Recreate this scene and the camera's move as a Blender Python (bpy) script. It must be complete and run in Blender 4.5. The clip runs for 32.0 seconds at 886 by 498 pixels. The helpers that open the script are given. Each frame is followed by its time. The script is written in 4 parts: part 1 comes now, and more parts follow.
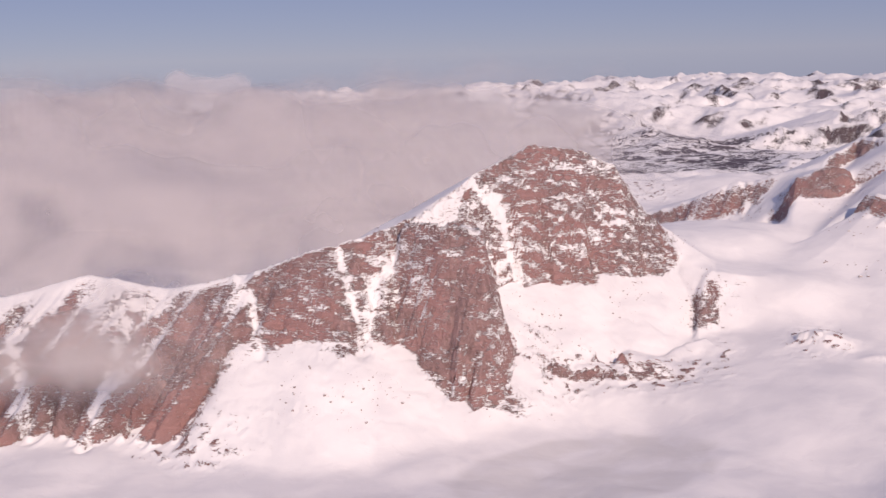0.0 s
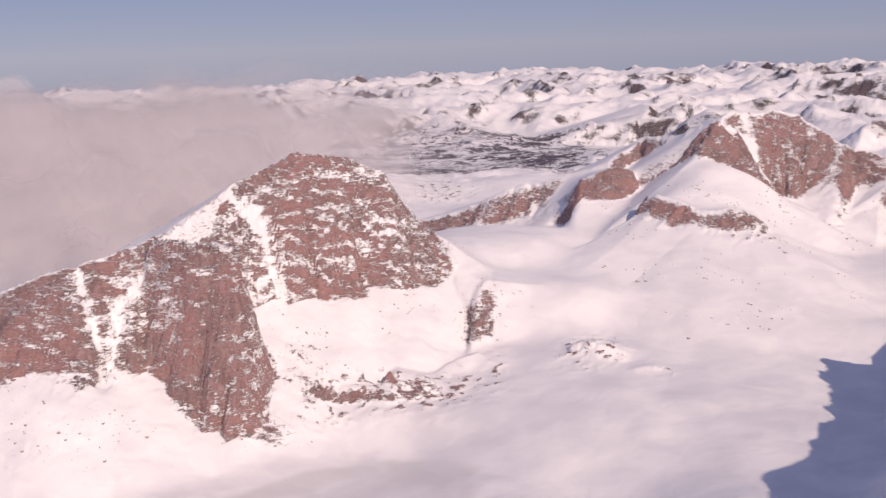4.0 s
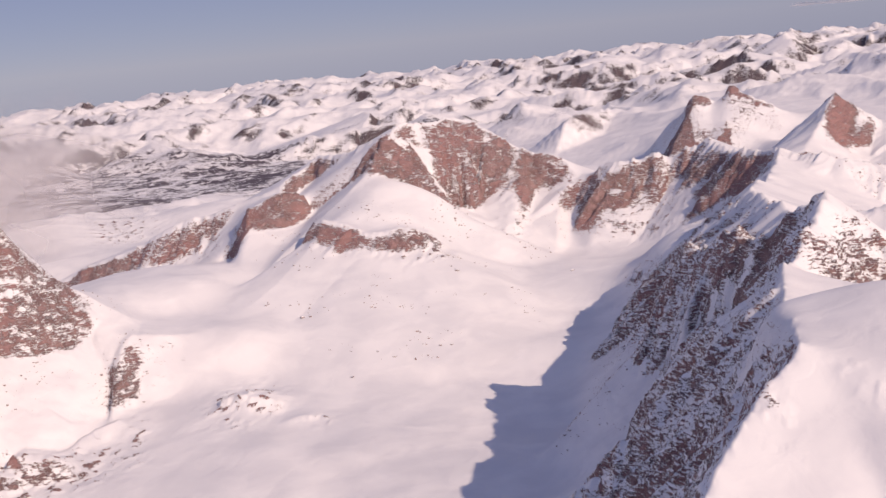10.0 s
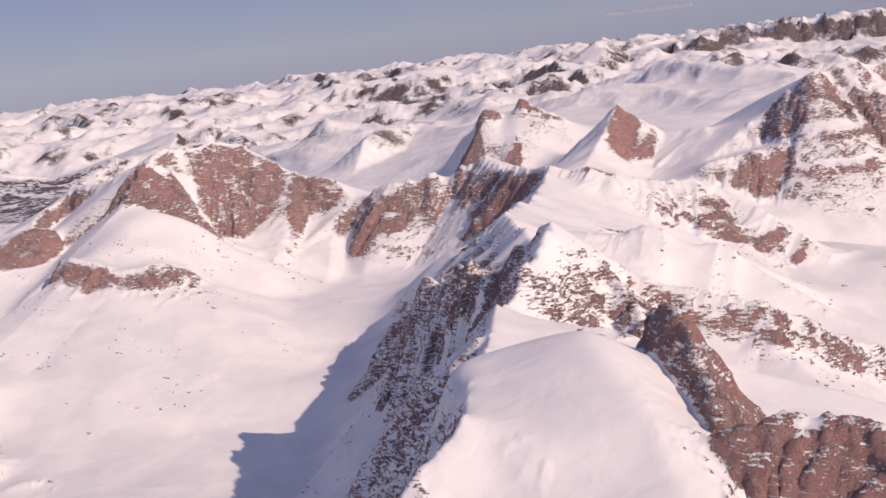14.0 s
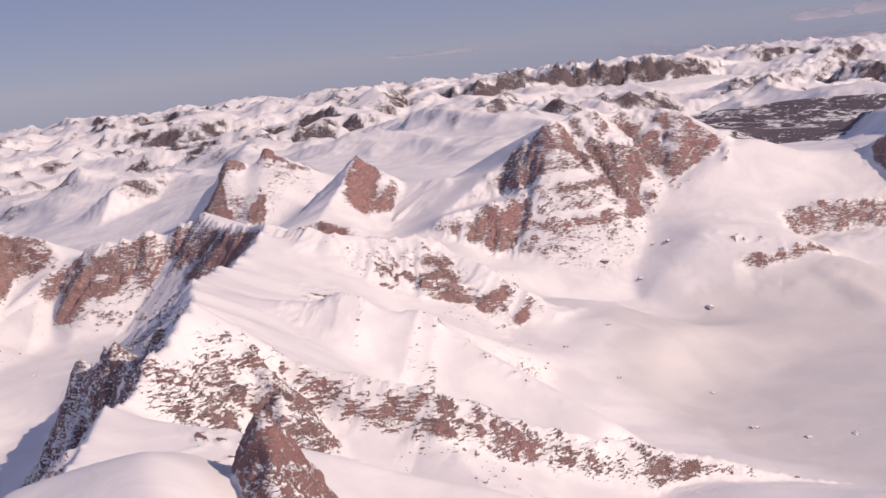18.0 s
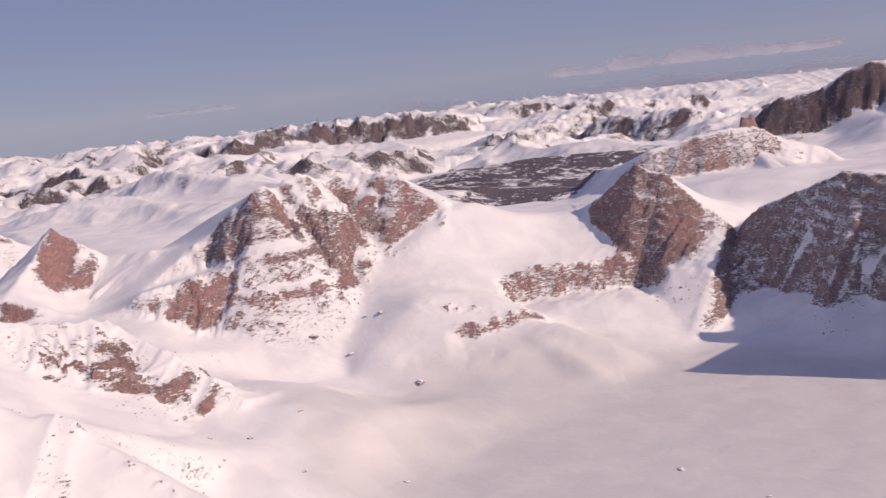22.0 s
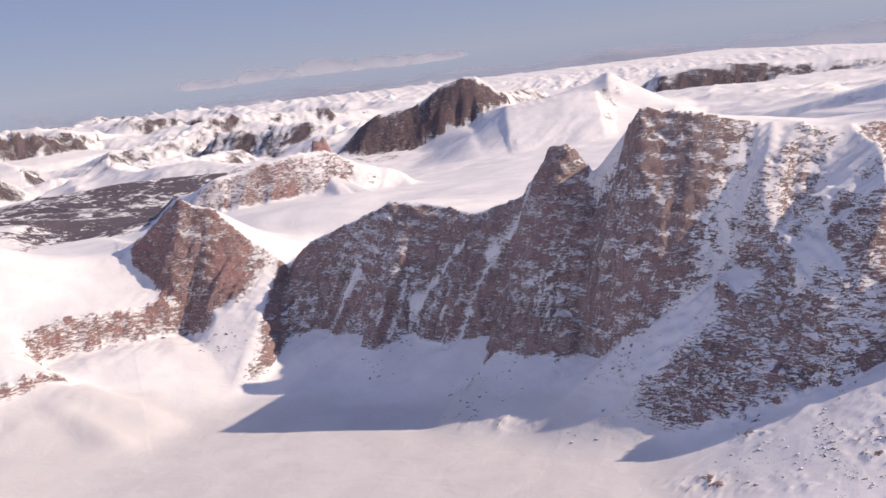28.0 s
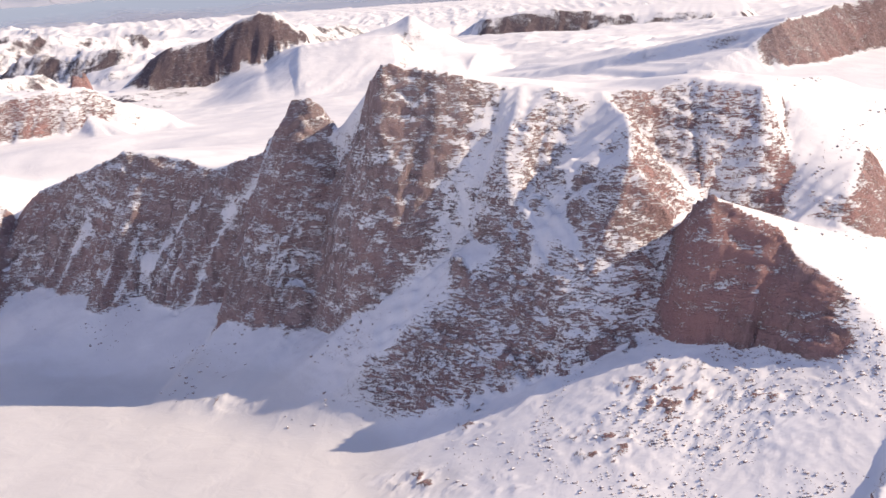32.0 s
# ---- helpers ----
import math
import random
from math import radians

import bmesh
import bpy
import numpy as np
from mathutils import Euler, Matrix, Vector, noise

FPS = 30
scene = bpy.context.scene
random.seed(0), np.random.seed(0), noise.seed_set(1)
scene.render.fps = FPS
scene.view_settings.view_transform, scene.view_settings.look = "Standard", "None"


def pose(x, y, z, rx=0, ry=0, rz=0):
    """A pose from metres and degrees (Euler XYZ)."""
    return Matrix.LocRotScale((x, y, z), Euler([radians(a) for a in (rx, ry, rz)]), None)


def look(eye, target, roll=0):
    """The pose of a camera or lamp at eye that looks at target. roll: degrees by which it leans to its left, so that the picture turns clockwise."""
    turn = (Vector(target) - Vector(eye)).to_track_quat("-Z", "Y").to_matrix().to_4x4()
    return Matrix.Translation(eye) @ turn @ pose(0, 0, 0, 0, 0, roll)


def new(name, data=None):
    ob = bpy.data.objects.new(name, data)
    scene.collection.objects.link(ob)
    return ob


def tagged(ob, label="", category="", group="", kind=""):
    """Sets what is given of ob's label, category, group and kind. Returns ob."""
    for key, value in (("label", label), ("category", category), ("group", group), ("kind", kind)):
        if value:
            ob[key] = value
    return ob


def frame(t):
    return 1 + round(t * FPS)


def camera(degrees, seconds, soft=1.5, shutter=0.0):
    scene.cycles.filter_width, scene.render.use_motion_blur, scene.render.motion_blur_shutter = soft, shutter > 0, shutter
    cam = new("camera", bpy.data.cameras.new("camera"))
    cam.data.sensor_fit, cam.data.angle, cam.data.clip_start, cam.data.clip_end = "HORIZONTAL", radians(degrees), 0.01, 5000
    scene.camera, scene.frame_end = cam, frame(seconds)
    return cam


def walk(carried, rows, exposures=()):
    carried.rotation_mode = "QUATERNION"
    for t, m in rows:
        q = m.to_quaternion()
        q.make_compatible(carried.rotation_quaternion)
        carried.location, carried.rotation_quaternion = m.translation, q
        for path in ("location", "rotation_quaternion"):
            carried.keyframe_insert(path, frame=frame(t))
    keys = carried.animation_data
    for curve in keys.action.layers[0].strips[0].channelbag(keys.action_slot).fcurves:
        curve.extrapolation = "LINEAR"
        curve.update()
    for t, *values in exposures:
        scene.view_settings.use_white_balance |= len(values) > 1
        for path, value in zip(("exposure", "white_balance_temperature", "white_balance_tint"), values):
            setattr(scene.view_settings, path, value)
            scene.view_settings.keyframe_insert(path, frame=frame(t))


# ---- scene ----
cam = camera(38.1, 32.0)
METRES, EYE, TILT, LEAN, TURN = 400.0, 136.0, -8.6, 1.4, 0.0
ROWS = [
    (0.0, 0.0, 0.0, 0.0, 0.0, 0.0, -0.0),
    (0.5, 0.0099, 0.0094, 0.0024, -0.74, 0.62, -0.26),
    (1.0, 0.0206, 0.02, 0.0049, -1.73, 1.41, 0.06),
    (1.5, 0.031, 0.0302, 0.0076, -2.66, 1.45, 0.82),
    (2.0, 0.0414, 0.0391, 0.0098, -3.53, 1.14, 0.86),
    (2.5, 0.0523, 0.049, 0.0121, -4.44, 0.61, 0.98),
    (3.0, 0.0632, 0.0581, 0.0143, -5.53, 0.03, 1.12),
    (3.5, 0.0743, 0.0669, 0.0165, -6.48, -0.21, 1.22),
    (5.5, 0.1204, 0.1023, 0.0244, -9.68, -0.52, 2.71),
    (6.0, 0.1319, 0.1099, 0.0264, -10.82, -0.58, 3.17),
    (6.5, 0.1443, 0.119, 0.0283, -11.78, -0.43, 3.93),
    (7.0, 0.1562, 0.1257, 0.0297, -12.8, -0.35, 4.33),
    (7.5, 0.1689, 0.1335, 0.0318, -13.77, -0.01, 4.98),
    (8.0, 0.1816, 0.1413, 0.0334, -14.4, -0.14, 5.47),
    (8.5, 0.1938, 0.1475, 0.0349, -15.19, -0.3, 5.84),
    (9.0, 0.2069, 0.1554, 0.0362, -16.06, -0.52, 5.94),
    (9.5, 0.22, 0.1629, 0.0374, -17.07, -0.83, 6.35),
    (10.0, 0.2329, 0.169, 0.0389, -17.76, -0.68, 6.92),
    (10.5, 0.2463, 0.1756, 0.04, -18.21, -0.57, 7.32),
    (11.0, 0.2601, 0.1823, 0.041, -19.08, -0.68, 7.44),
    (11.5, 0.2736, 0.1883, 0.042, -20.21, -1.09, 7.72),
    (12.0, 0.2875, 0.194, 0.043, -21.35, -1.25, 7.87),
    (12.5, 0.3016, 0.1999, 0.0437, -22.3, -1.05, 8.11),
    (13.0, 0.3158, 0.2052, 0.0446, -23.17, -1.02, 8.69),
    (13.5, 0.3303, 0.2105, 0.0454, -24.02, -1.02, 8.92),
    (15.5, 0.39, 0.2297, 0.0481, -28.49, -1.42, 9.24),
    (16.0, 0.4049, 0.2332, 0.0488, -29.86, -1.15, 9.12),
    (16.5, 0.4207, 0.238, 0.0494, -31.05, -1.1, 8.95),
    (17.0, 0.4355, 0.2403, 0.0499, -32.24, -0.89, 9.15),
    (17.5, 0.4508, 0.2432, 0.0505, -33.11, -0.77, 9.58),
    (18.0, 0.4668, 0.2469, 0.0509, -33.96, -0.8, 9.99),
    (18.5, 0.4823, 0.2491, 0.0514, -34.83, -0.9, 10.16),
    (19.0, 0.4984, 0.2517, 0.0518, -36.02, -0.95, 10.28),
    (19.5, 0.5148, 0.2545, 0.0523, -37.42, -0.92, 10.57),
    (20.0, 0.5301, 0.2547, 0.0529, -38.57, -0.64, 10.84),
    (20.5, 0.5469, 0.2572, 0.0534, -39.8, -0.62, 11.16),
    (21.0, 0.5631, 0.2578, 0.054, -41.09, -0.26, 11.38),
    (21.5, 0.5803, 0.2596, 0.0543, -42.29, -0.09, 11.72),
    (22.0, 0.5959, 0.2593, 0.0547, -43.83, -0.2, 11.52),
    (22.5, 0.6131, 0.2603, 0.0551, -45.48, -0.46, 11.52),
    (23.0, 0.6295, 0.2598, 0.0551, -46.19, -1.11, 12.16),
    (23.5, 0.645, 0.2583, 0.0552, -48.33, -1.55, 12.26),
    (24.0, 0.662, 0.258, 0.0558, -49.81, -1.39, 13.0),
    (24.5, 0.6779, 0.2564, 0.0561, -50.78, -1.11, 13.59),
    (25.0, 0.6943, 0.2547, 0.0565, -51.88, -1.44, 13.44),
    (25.5, 0.7123, 0.254, 0.0568, -53.03, -1.31, 13.76),
    (27.5, 0.7747, 0.2418, 0.0574, -57.19, -2.26, 14.02),
    (28.0, 0.791, 0.2382, 0.0574, -59.46, -3.17, 13.62),
    (28.5, 0.8061, 0.2337, 0.0574, -60.88, -3.37, 13.91),
    (29.0, 0.8221, 0.2293, 0.0573, -61.45, -3.78, 13.89),
    (29.5, 0.8382, 0.2248, 0.0573, -62.13, -4.25, 13.43),
    (30.0, 0.8541, 0.22, 0.0571, -62.71, -4.89, 13.18),
    (30.5, 0.8703, 0.2152, 0.0572, -64.35, -5.92, 12.08),
    (31.0, 0.887, 0.2102, 0.057, -65.46, -6.59, 11.72),
    (31.5, 0.9023, 0.2042, 0.0568, -66.16, -6.9, 11.49),
    (32.0, 0.9181, 0.1983, 0.0565, -66.74, -7.63, 11.12),
]
walk(cam, [(t, pose(0, 0, EYE, TILT, LEAN, TURN) @ pose(METRES * x, METRES * y, METRES * z, 90 + pitch, roll, yaw)) for t, x, y, z, yaw, pitch, roll in ROWS],
     exposures=[(0.0, -0.04, 7950, 25), (9.0, 0.01, 8350, 25), (18.0, -0.01, 8300, 25), (25.0, 0.02, 8350, 23), (28.5, 0.45, 8250, 17), (32.0, 0.65, 8500, 15)])

# ---- world and sun ----
SUN_FROM = Vector((0.155, -0.38, 0.252)).normalized()
world = bpy.data.worlds.new("sky")
scene.world = world
world.use_nodes = True
wn = world.node_tree
sky = wn.nodes.new("ShaderNodeTexSky")
sky.sky_type = "NISHITA"
sky.sun_disc = False
sky.sun_elevation = math.asin(SUN_FROM.z)
sky.sun_rotation = math.atan2(SUN_FROM.x, SUN_FROM.y)
sky.altitude = 3000
sky.air_density, sky.dust_density, sky.ozone_density = 0.8, 0.0, 3.0
thin = wn.nodes.new("ShaderNodeMix")
thin.data_type = "RGBA"
thin.inputs[0].default_value = 0.72
thin.inputs[7].default_value = (1.95, 2.75, 5.6, 1)
wn.links.new(sky.outputs["Color"], thin.inputs[6])
wn.links.new(thin.outputs[2], wn.nodes["Background"].inputs["Color"])
wn.nodes["Background"].inputs["Strength"].default_value = 0.082
sun = new("sun", bpy.data.lights.new("sun", "SUN"))
sun.data.energy, sun.data.angle, sun.data.color = 3.05, radians(0.5), (1.0, 0.93, 0.86)
sun.matrix_world = look(SUN_FROM * 900, (0, 0, 0))


# ---- materials ----
class Nodes:
    """Short hand for building a node material."""

    def __init__(self, name):
        self.mat = bpy.data.materials.new(name)
        self.mat.use_nodes = True
        self.tree = self.mat.node_tree
        self.bsdf = self.tree.nodes["Principled BSDF"]

    def add(self, kind, **inputs):
        node = self.tree.nodes.new(kind)
        for key, value in inputs.items():
            self.put(node, key, value)
        return node

    def put(self, node, key, value):
        socket = node.inputs[int(key[1:])] if key[0] == "i" and key[1:].isdigit() else node.inputs[key]
        if isinstance(value, bpy.types.NodeSocket):
            self.tree.links.new(value, socket)
        else:
            socket.default_value = value

    def math(self, op, a, b=0.0, clamp=False):
        node = self.add("ShaderNodeMath", i0=a, i1=b)
        node.operation, node.use_clamp = op, clamp
        return node.outputs[0]

    def noise(self, scale, detail=6.0, rough=0.6, vector=None, distort=0.0):
        node = self.add("ShaderNodeTexNoise", Scale=scale, Detail=detail, Roughness=rough, Distortion=distort)
        if vector is not None:
            self.put(node, "Vector", vector)
        return node.outputs[0]

    def step(self, value, low, high):
        node = self.add("ShaderNodeMapRange", Value=value)
        node.inputs["From Min"].default_value, node.inputs["From Max"].default_value = low, high
        node.interpolation_type = "SMOOTHSTEP"
        return node.outputs[0]

    def mix(self, factor, a, b):
        node = self.add("ShaderNodeMix")
        node.data_type = "RGBA"
        for socket, value in ((node.inputs[0], factor), (node.inputs[6], a), (node.inputs[7], b)):
            if isinstance(value, bpy.types.NodeSocket):
                self.tree.links.new(value, socket)
            else:
                socket.default_value = value
        return node.outputs[2]


def alpine_material():
    """Wind-packed snow with bare granite where the wall is too steep, and dark forest low down."""
    n = Nodes("snow_and_granite")
    where = n.add("ShaderNodeNewGeometry").outputs["Position"]
    bare = n.add("ShaderNodeAttribute")
    bare.attribute_name = "bare"
    wood = n.add("ShaderNodeAttribute")
    wood.attribute_name = "forest"
    bed = n.add("ShaderNodeMapping", Vector=where)
    bed.inputs["Scale"].default_value = (0.42, 0.42, 1.9)
    bed.inputs["Rotation"].default_value = (0.30, 0.26, 0.0)
    bed = bed.outputs[0]
    tall = n.add("ShaderNodeMapping", Vector=where)
    tall.inputs["Scale"].default_value = (1.0, 1.0, 0.45)
    tall.inputs["Rotation"].default_value = (0.2, -0.25, 0.0)
    tall = tall.outputs[0]
    ledge = n.noise(0.34, 8, 0.66, bed, 0.9)
    dust = n.noise(1.05, 6, 0.68, bed, 0.7)
    broad = n.noise(0.035, 4, 0.55, where)
    crack = n.noise(0.25, 9, 0.72, tall, 1.0)
    grit = n.noise(2.4, 6, 0.7, where)
    patchy = n.noise(0.06, 6, 0.62, where, 0.5)
    cover = n.math("ADD", n.math("MULTIPLY", n.math("SUBTRACT", ledge, 0.5), 0.85), n.math("MULTIPLY", n.math("SUBTRACT", dust, 0.5), 2.0))
    cover = n.math("ADD", cover, n.math("MULTIPLY", n.math("SUBTRACT", patchy, 0.5), 0.7))
    cover = n.math("ADD", cover, n.math("MULTIPLY", n.math("SUBTRACT", n.noise(2.2, 6, 0.72, where, 0.3), 0.5), 1.15))
    away = n.add("ShaderNodeVectorMath", i0=where, i1=(300.0, 100.0, 100.0))
    away.operation = "DISTANCE"
    far = n.step(away.outputs["Value"], 850.0, 1500.0)
    cover = n.math("ADD", cover, n.math("MULTIPLY", n.math("SUBTRACT", n.noise(0.022, 5, 0.65, where, 0.4), 0.5), n.math("MULTIPLY", far, 2.2)))
    rock = n.step(n.math("ADD", bare.outputs["Fac"], n.math("MULTIPLY", cover, 1.30)), 0.28, 0.42)
    stone = n.mix(n.step(crack, 0.35, 0.68), (0.27, 0.168, 0.165, 1), (0.56, 0.362, 0.348, 1))
    stone = n.mix(n.step(broad, 0.42, 0.60), stone, (0.50, 0.275, 0.262, 1))
    stone = n.mix(n.math("MULTIPLY", n.step(grit, 0.40, 0.72), 0.45), stone, (0.52, 0.39, 0.38, 1))
    east, north = n.add("ShaderNodeSeparateXYZ", Vector=where).outputs[:2]
    # great wall: grey granite, its colour also lightened against the shade it stands in
    stone = n.mix(n.math("MULTIPLY", n.step(n.math("ADD", east, n.math("MULTIPLY", broad, 120.0)), 735.0, 800.0), n.math("MULTIPLY", n.math("SUBTRACT", n.step(north, 165.0, 205.0), n.step(north, 440.0, 500.0)), 0.5)), stone, n.mix(n.step(crack, 0.35, 0.68), (0.34, 0.275, 0.27, 1), (0.62, 0.51, 0.49, 1)))
    # far stone greyer and darker with distance: haze and shade put into its colour
    stone = n.mix(n.step(away.outputs["Value"], 700.0, 1300.0), stone, n.mix(crack, (0.095, 0.078, 0.088, 1), (0.25, 0.19, 0.20, 1)))
    drift = n.noise(0.05, 5, 0.5, where, 0.4)
    snow = n.mix(n.step(drift, 0.35, 0.65), (0.80, 0.80, 0.82, 1), (0.90, 0.895, 0.90, 1))
    tree = n.math("ADD", n.math("MULTIPLY", n.noise(0.16, 6, 0.7, where, 0.3), 0.5), n.math("MULTIPLY", n.noise(0.028, 6, 0.65, where, 0.8), 0.5))
    trees = n.step(n.math("ADD", wood.outputs["Fac"], n.math("MULTIPLY", n.math("SUBTRACT", tree, 0.5), 5.5)), 0.46, 0.6)
    trees = n.math("MULTIPLY", trees, n.step(wood.outputs["Fac"], 0.08, 0.4))
    ice = n.add("ShaderNodeAttribute")
    ice.attribute_name = "ice"
    crust = n.step(n.math("ADD", ice.outputs["Fac"], n.math("MULTIPLY", n.math("SUBTRACT", drift, 0.5), 0.9)), 0.35, 0.65)
    snow = n.mix(crust, snow, n.mix(n.step(drift, 0.35, 0.65), (0.665, 0.66, 0.67, 1), (0.72, 0.715, 0.72, 1)))
    colour = n.mix(rock, snow, stone)
    # forest tone lifted towards purple: distant haze put into its colour
    colour = n.mix(trees, colour, (0.12, 0.098, 0.115, 1))
    n.put(n.bsdf, "Base Color", colour)
    n.put(n.bsdf, "Roughness", n.math("ADD", n.math("MULTIPLY", rock, 0.2), 0.68))
    n.bsdf.inputs["Specular IOR Level"].default_value = 0.25
    height = n.math("ADD", n.math("MULTIPLY", crack, 3.0), n.math("ADD", n.math("MULTIPLY", ledge, 2.0), n.math("MULTIPLY", grit, 0.5)))
    height = n.math("MULTIPLY", height, rock)
    height = n.math("ADD", height, n.math("MULTIPLY", n.noise(0.11, 4, 0.5, where, 0.5), 0.5))
    height = n.math("ADD", height, n.math("MULTIPLY", trees, 1.2))
    bump = n.add("ShaderNodeBump", Height=height, Strength=0.9, Distance=1.0)
    n.put(n.bsdf, "Normal", bump.outputs[0])
    return n.mat


ALPINE = alpine_material()

# ---- terrain: plan in units of METRES, heights from the first eye ----
rng = np.random.default_rng(7)
PERM = np.tile(rng.permutation(256), 3)
ANG = rng.random(256) * 2 * np.pi
GX, GY = np.cos(ANG), np.sin(ANG)


def perlin(x, y, seed=0):
    """Gradient noise, about -0.7 to 0.7."""
    xi, yi = np.floor(x), np.floor(y)
    fx, fy = x - xi, y - yi
    xi, yi = xi.astype(np.int64) + 37 * seed, yi.astype(np.int64) + 91 * seed
    u, v = fx * fx * fx * (fx * (fx * 6 - 15) + 10), fy * fy * fy * (fy * (fy * 6 - 15) + 10)

    def corner(i, j):
        g = PERM[PERM[(xi + i) & 255] + ((yi + j) & 255)]
        return GX[g] * (fx - i) + GY[g] * (fy - j)

    a, b, c, d = corner(0, 0), corner(1, 0), corner(0, 1), corner(1, 1)
    return (a + u * (b - a)) * (1 - v) + (c + u * (d - c)) * v


def fbm(x, y, octaves, seed=0, gain=0.5):
    total, amp = 0.0, 1.0
    for k in range(octaves):
        total = total + amp * perlin(x, y, seed + k)
        x, y, amp = x * 2.03 + 5.2, y * 2.03 + 1.7, amp * gain
    return total


def crags(x, y, octaves, seed=0, gain=0.55):
    """Ridged noise, 0 to about 1."""
    total, amp, whole = 0.0, 1.0, 0.0
    for k in range(octaves):
        total = total + amp * (1 - np.abs(perlin(x, y, seed + k)) * 2) ** 2
        whole += amp
        x, y, amp = x * 2.1 + 3.1, y * 2.1 + 7.7, amp * gain
    return total / whole


def peaks(x, y, octaves, seed=0, gain=0.58):
    """Straight-sided ridges, 0 to about 1."""
    total, amp, whole = 0.0, 1.0, 0.0
    for k in range(octaves):
        total = total + amp * (1 - np.abs(perlin(x, y, seed + k)) * 2.2)
        whole += amp
        x, y, amp = x * 1.9 + 0.4 * y + 3.1, y * 1.9 - 0.4 * x + 7.7, amp * gain
    return total / whole


DIRS = np.random.default_rng(9).normal(size=(256, 3))
DIRS /= np.linalg.norm(DIRS, axis=1, keepdims=True)


def perlin3(x, y, z, seed=0):
    """Gradient noise in space, about -0.7 to 0.7."""
    cell = [np.floor(v) for v in (x, y, z)]
    f = [v - c for v, c in zip((x, y, z), cell)]
    xi, yi, zi = (c.astype(np.int32) + s * seed for c, s in zip(cell, (37, 91, 53)))
    u, v, w = (t * t * t * (t * (t * 6 - 15) + 10) for t in f)
    total = 0.0
    for i in (0, 1):
        first = PERM[(xi + i) & 255]
        for j in (0, 1):
            second = PERM[first + ((yi + j) & 255)]
            for k in (0, 1):
                g = DIRS[PERM[second + ((zi + k) & 255)]]
                dot = g[:, 0] * (f[0] - i) + g[:, 1] * (f[1] - j) + g[:, 2] * (f[2] - k)
                total = total + dot * (u if i else 1 - u) * (v if j else 1 - v) * (w if k else 1 - w)
    return total


def sharp_ranges(x, y, octaves, seed=0):
    """Sharp ridges over smooth valleys, 0 to about 1.4: each finer octave lives on the crests of the one before."""
    total, amp, weight = 0.0, 1.0, 1.0
    for k in range(octaves):
        n = np.maximum(1 - np.abs(perlin(x, y, seed + k)) * 1.9, 0) ** 2 * weight
        weight = np.clip(n * 1.9, 0, 1)
        total, amp = total + n * amp, amp * 0.46
        x, y = x * 1.9 + 0.5 * y + 3.1, y * 1.9 - 0.5 * x + 7.7
    return total


# valley floors, passes and plateaus
SNOW_BASIN = [
    (.08, 1.15, -.385), (.16, 1.25, -.385), (-.25, 1.10, -.385), (-.5, 1.1, -.38), (.25, 1.00, -.37), (.44, 1.30, -.328),
    (.39, 1.37, -.318), (.61, 1.27, -.330), (.73, 1.41, -.309), (.67, 1.50, -.285), (.40, 1.54, -.271), (.36, 1.70, -.236),
    (.82, 1.56, -.275), (.60, 1.10, -.335), (.50, .90, -.335), (.30, 1.40, -.320), (.27, 1.36, -.340), (.22, 1.36, -.349),
    (.17, 1.38, -.350), (.34, 2.37, -.275), (-.5, 2.1, -.35), (0, 2.0, -.34),
]
LAKE_BASIN = [
    (.95, 1.38, -.215), (1.29, 1.31, -.277), (1.47, 1.40, -.320), (1.52, 1.28, -.327), (1.60, .90, -.339), (1.50, .70, -.339),
    (1.35, .95, -.337), (1.72, 1.05, -.339), (.88, .60, -.25), (1.68, .53, -.336), (1.65, .30, -.318), (1.71, .40, -.308),
    (1.80, .90, -.333), (1.5, .30, -.335), (1.76, .75, -.337), (1.807, 1.127, -.330), (1.86, 1.10, -.318), (1.88, 1.187, -.288), (1.34, 1.56, -.235), (1.42, 1.50, -.268),
]
BEHIND_RIDGES = [
    (.62, 3.4, -.335), (.7, 4.2, -.35), (1.0, 5.2, -.35), (-.4, 2.8, -.38), (1.1, 2.4, -.27), (1.8, 2.2, -.20), (1.35, 1.62, -.225), (1.95, 2.3, -.19),
    (2.22, 1.28, -.182), (1.58, 1.96, -.20), (1.36, 2.08, -.255), (1.22, 2.0, -.25), (2.1, .62, -.115), (2.4, .4, -.19), (2.6, .8, -.185), (2.6, 2.25, -.24), (3.3, 1.66, -.22), (3.1, 1.37, -.215),
    (2.79, 1.10, -.195), (2.27, 1.02, -.183),
]
FAR_COUNTRY = [
    (4.5, 3.8, -.38), (3.0, 4.3, -.30), (4, 6, -.26), (6, 5, -.28), (3.5, 9, -.32), (5, 12, -.32), (10, 5, -.36), (8, 2.5, -.36), (11, 3.5, -.40),
    (-2, 4, -.40), (-3, 8, -.40), (0, 9, -.36), (0, -1, -.36), (1.5, -.5, -.33), (.9, .05, -.34), (.3, .3, -.36), (2, -.2, -.28), (-6, -3, -.3), (6, -4, -.3),
]


def base(x, y):
    """A smooth sheet through the floors."""
    top, under = 0.0, 0.0
    for px, py, pz in SNOW_BASIN + LAKE_BASIN + BEHIND_RIDGES + FAR_COUNTRY:
        w = ((x - px) ** 2 + (y - py) ** 2 + 0.003) ** -2.0
        top, under = top + w * pz, under + w
    return top / under


FAR_FROM = 104
RIDGES = []


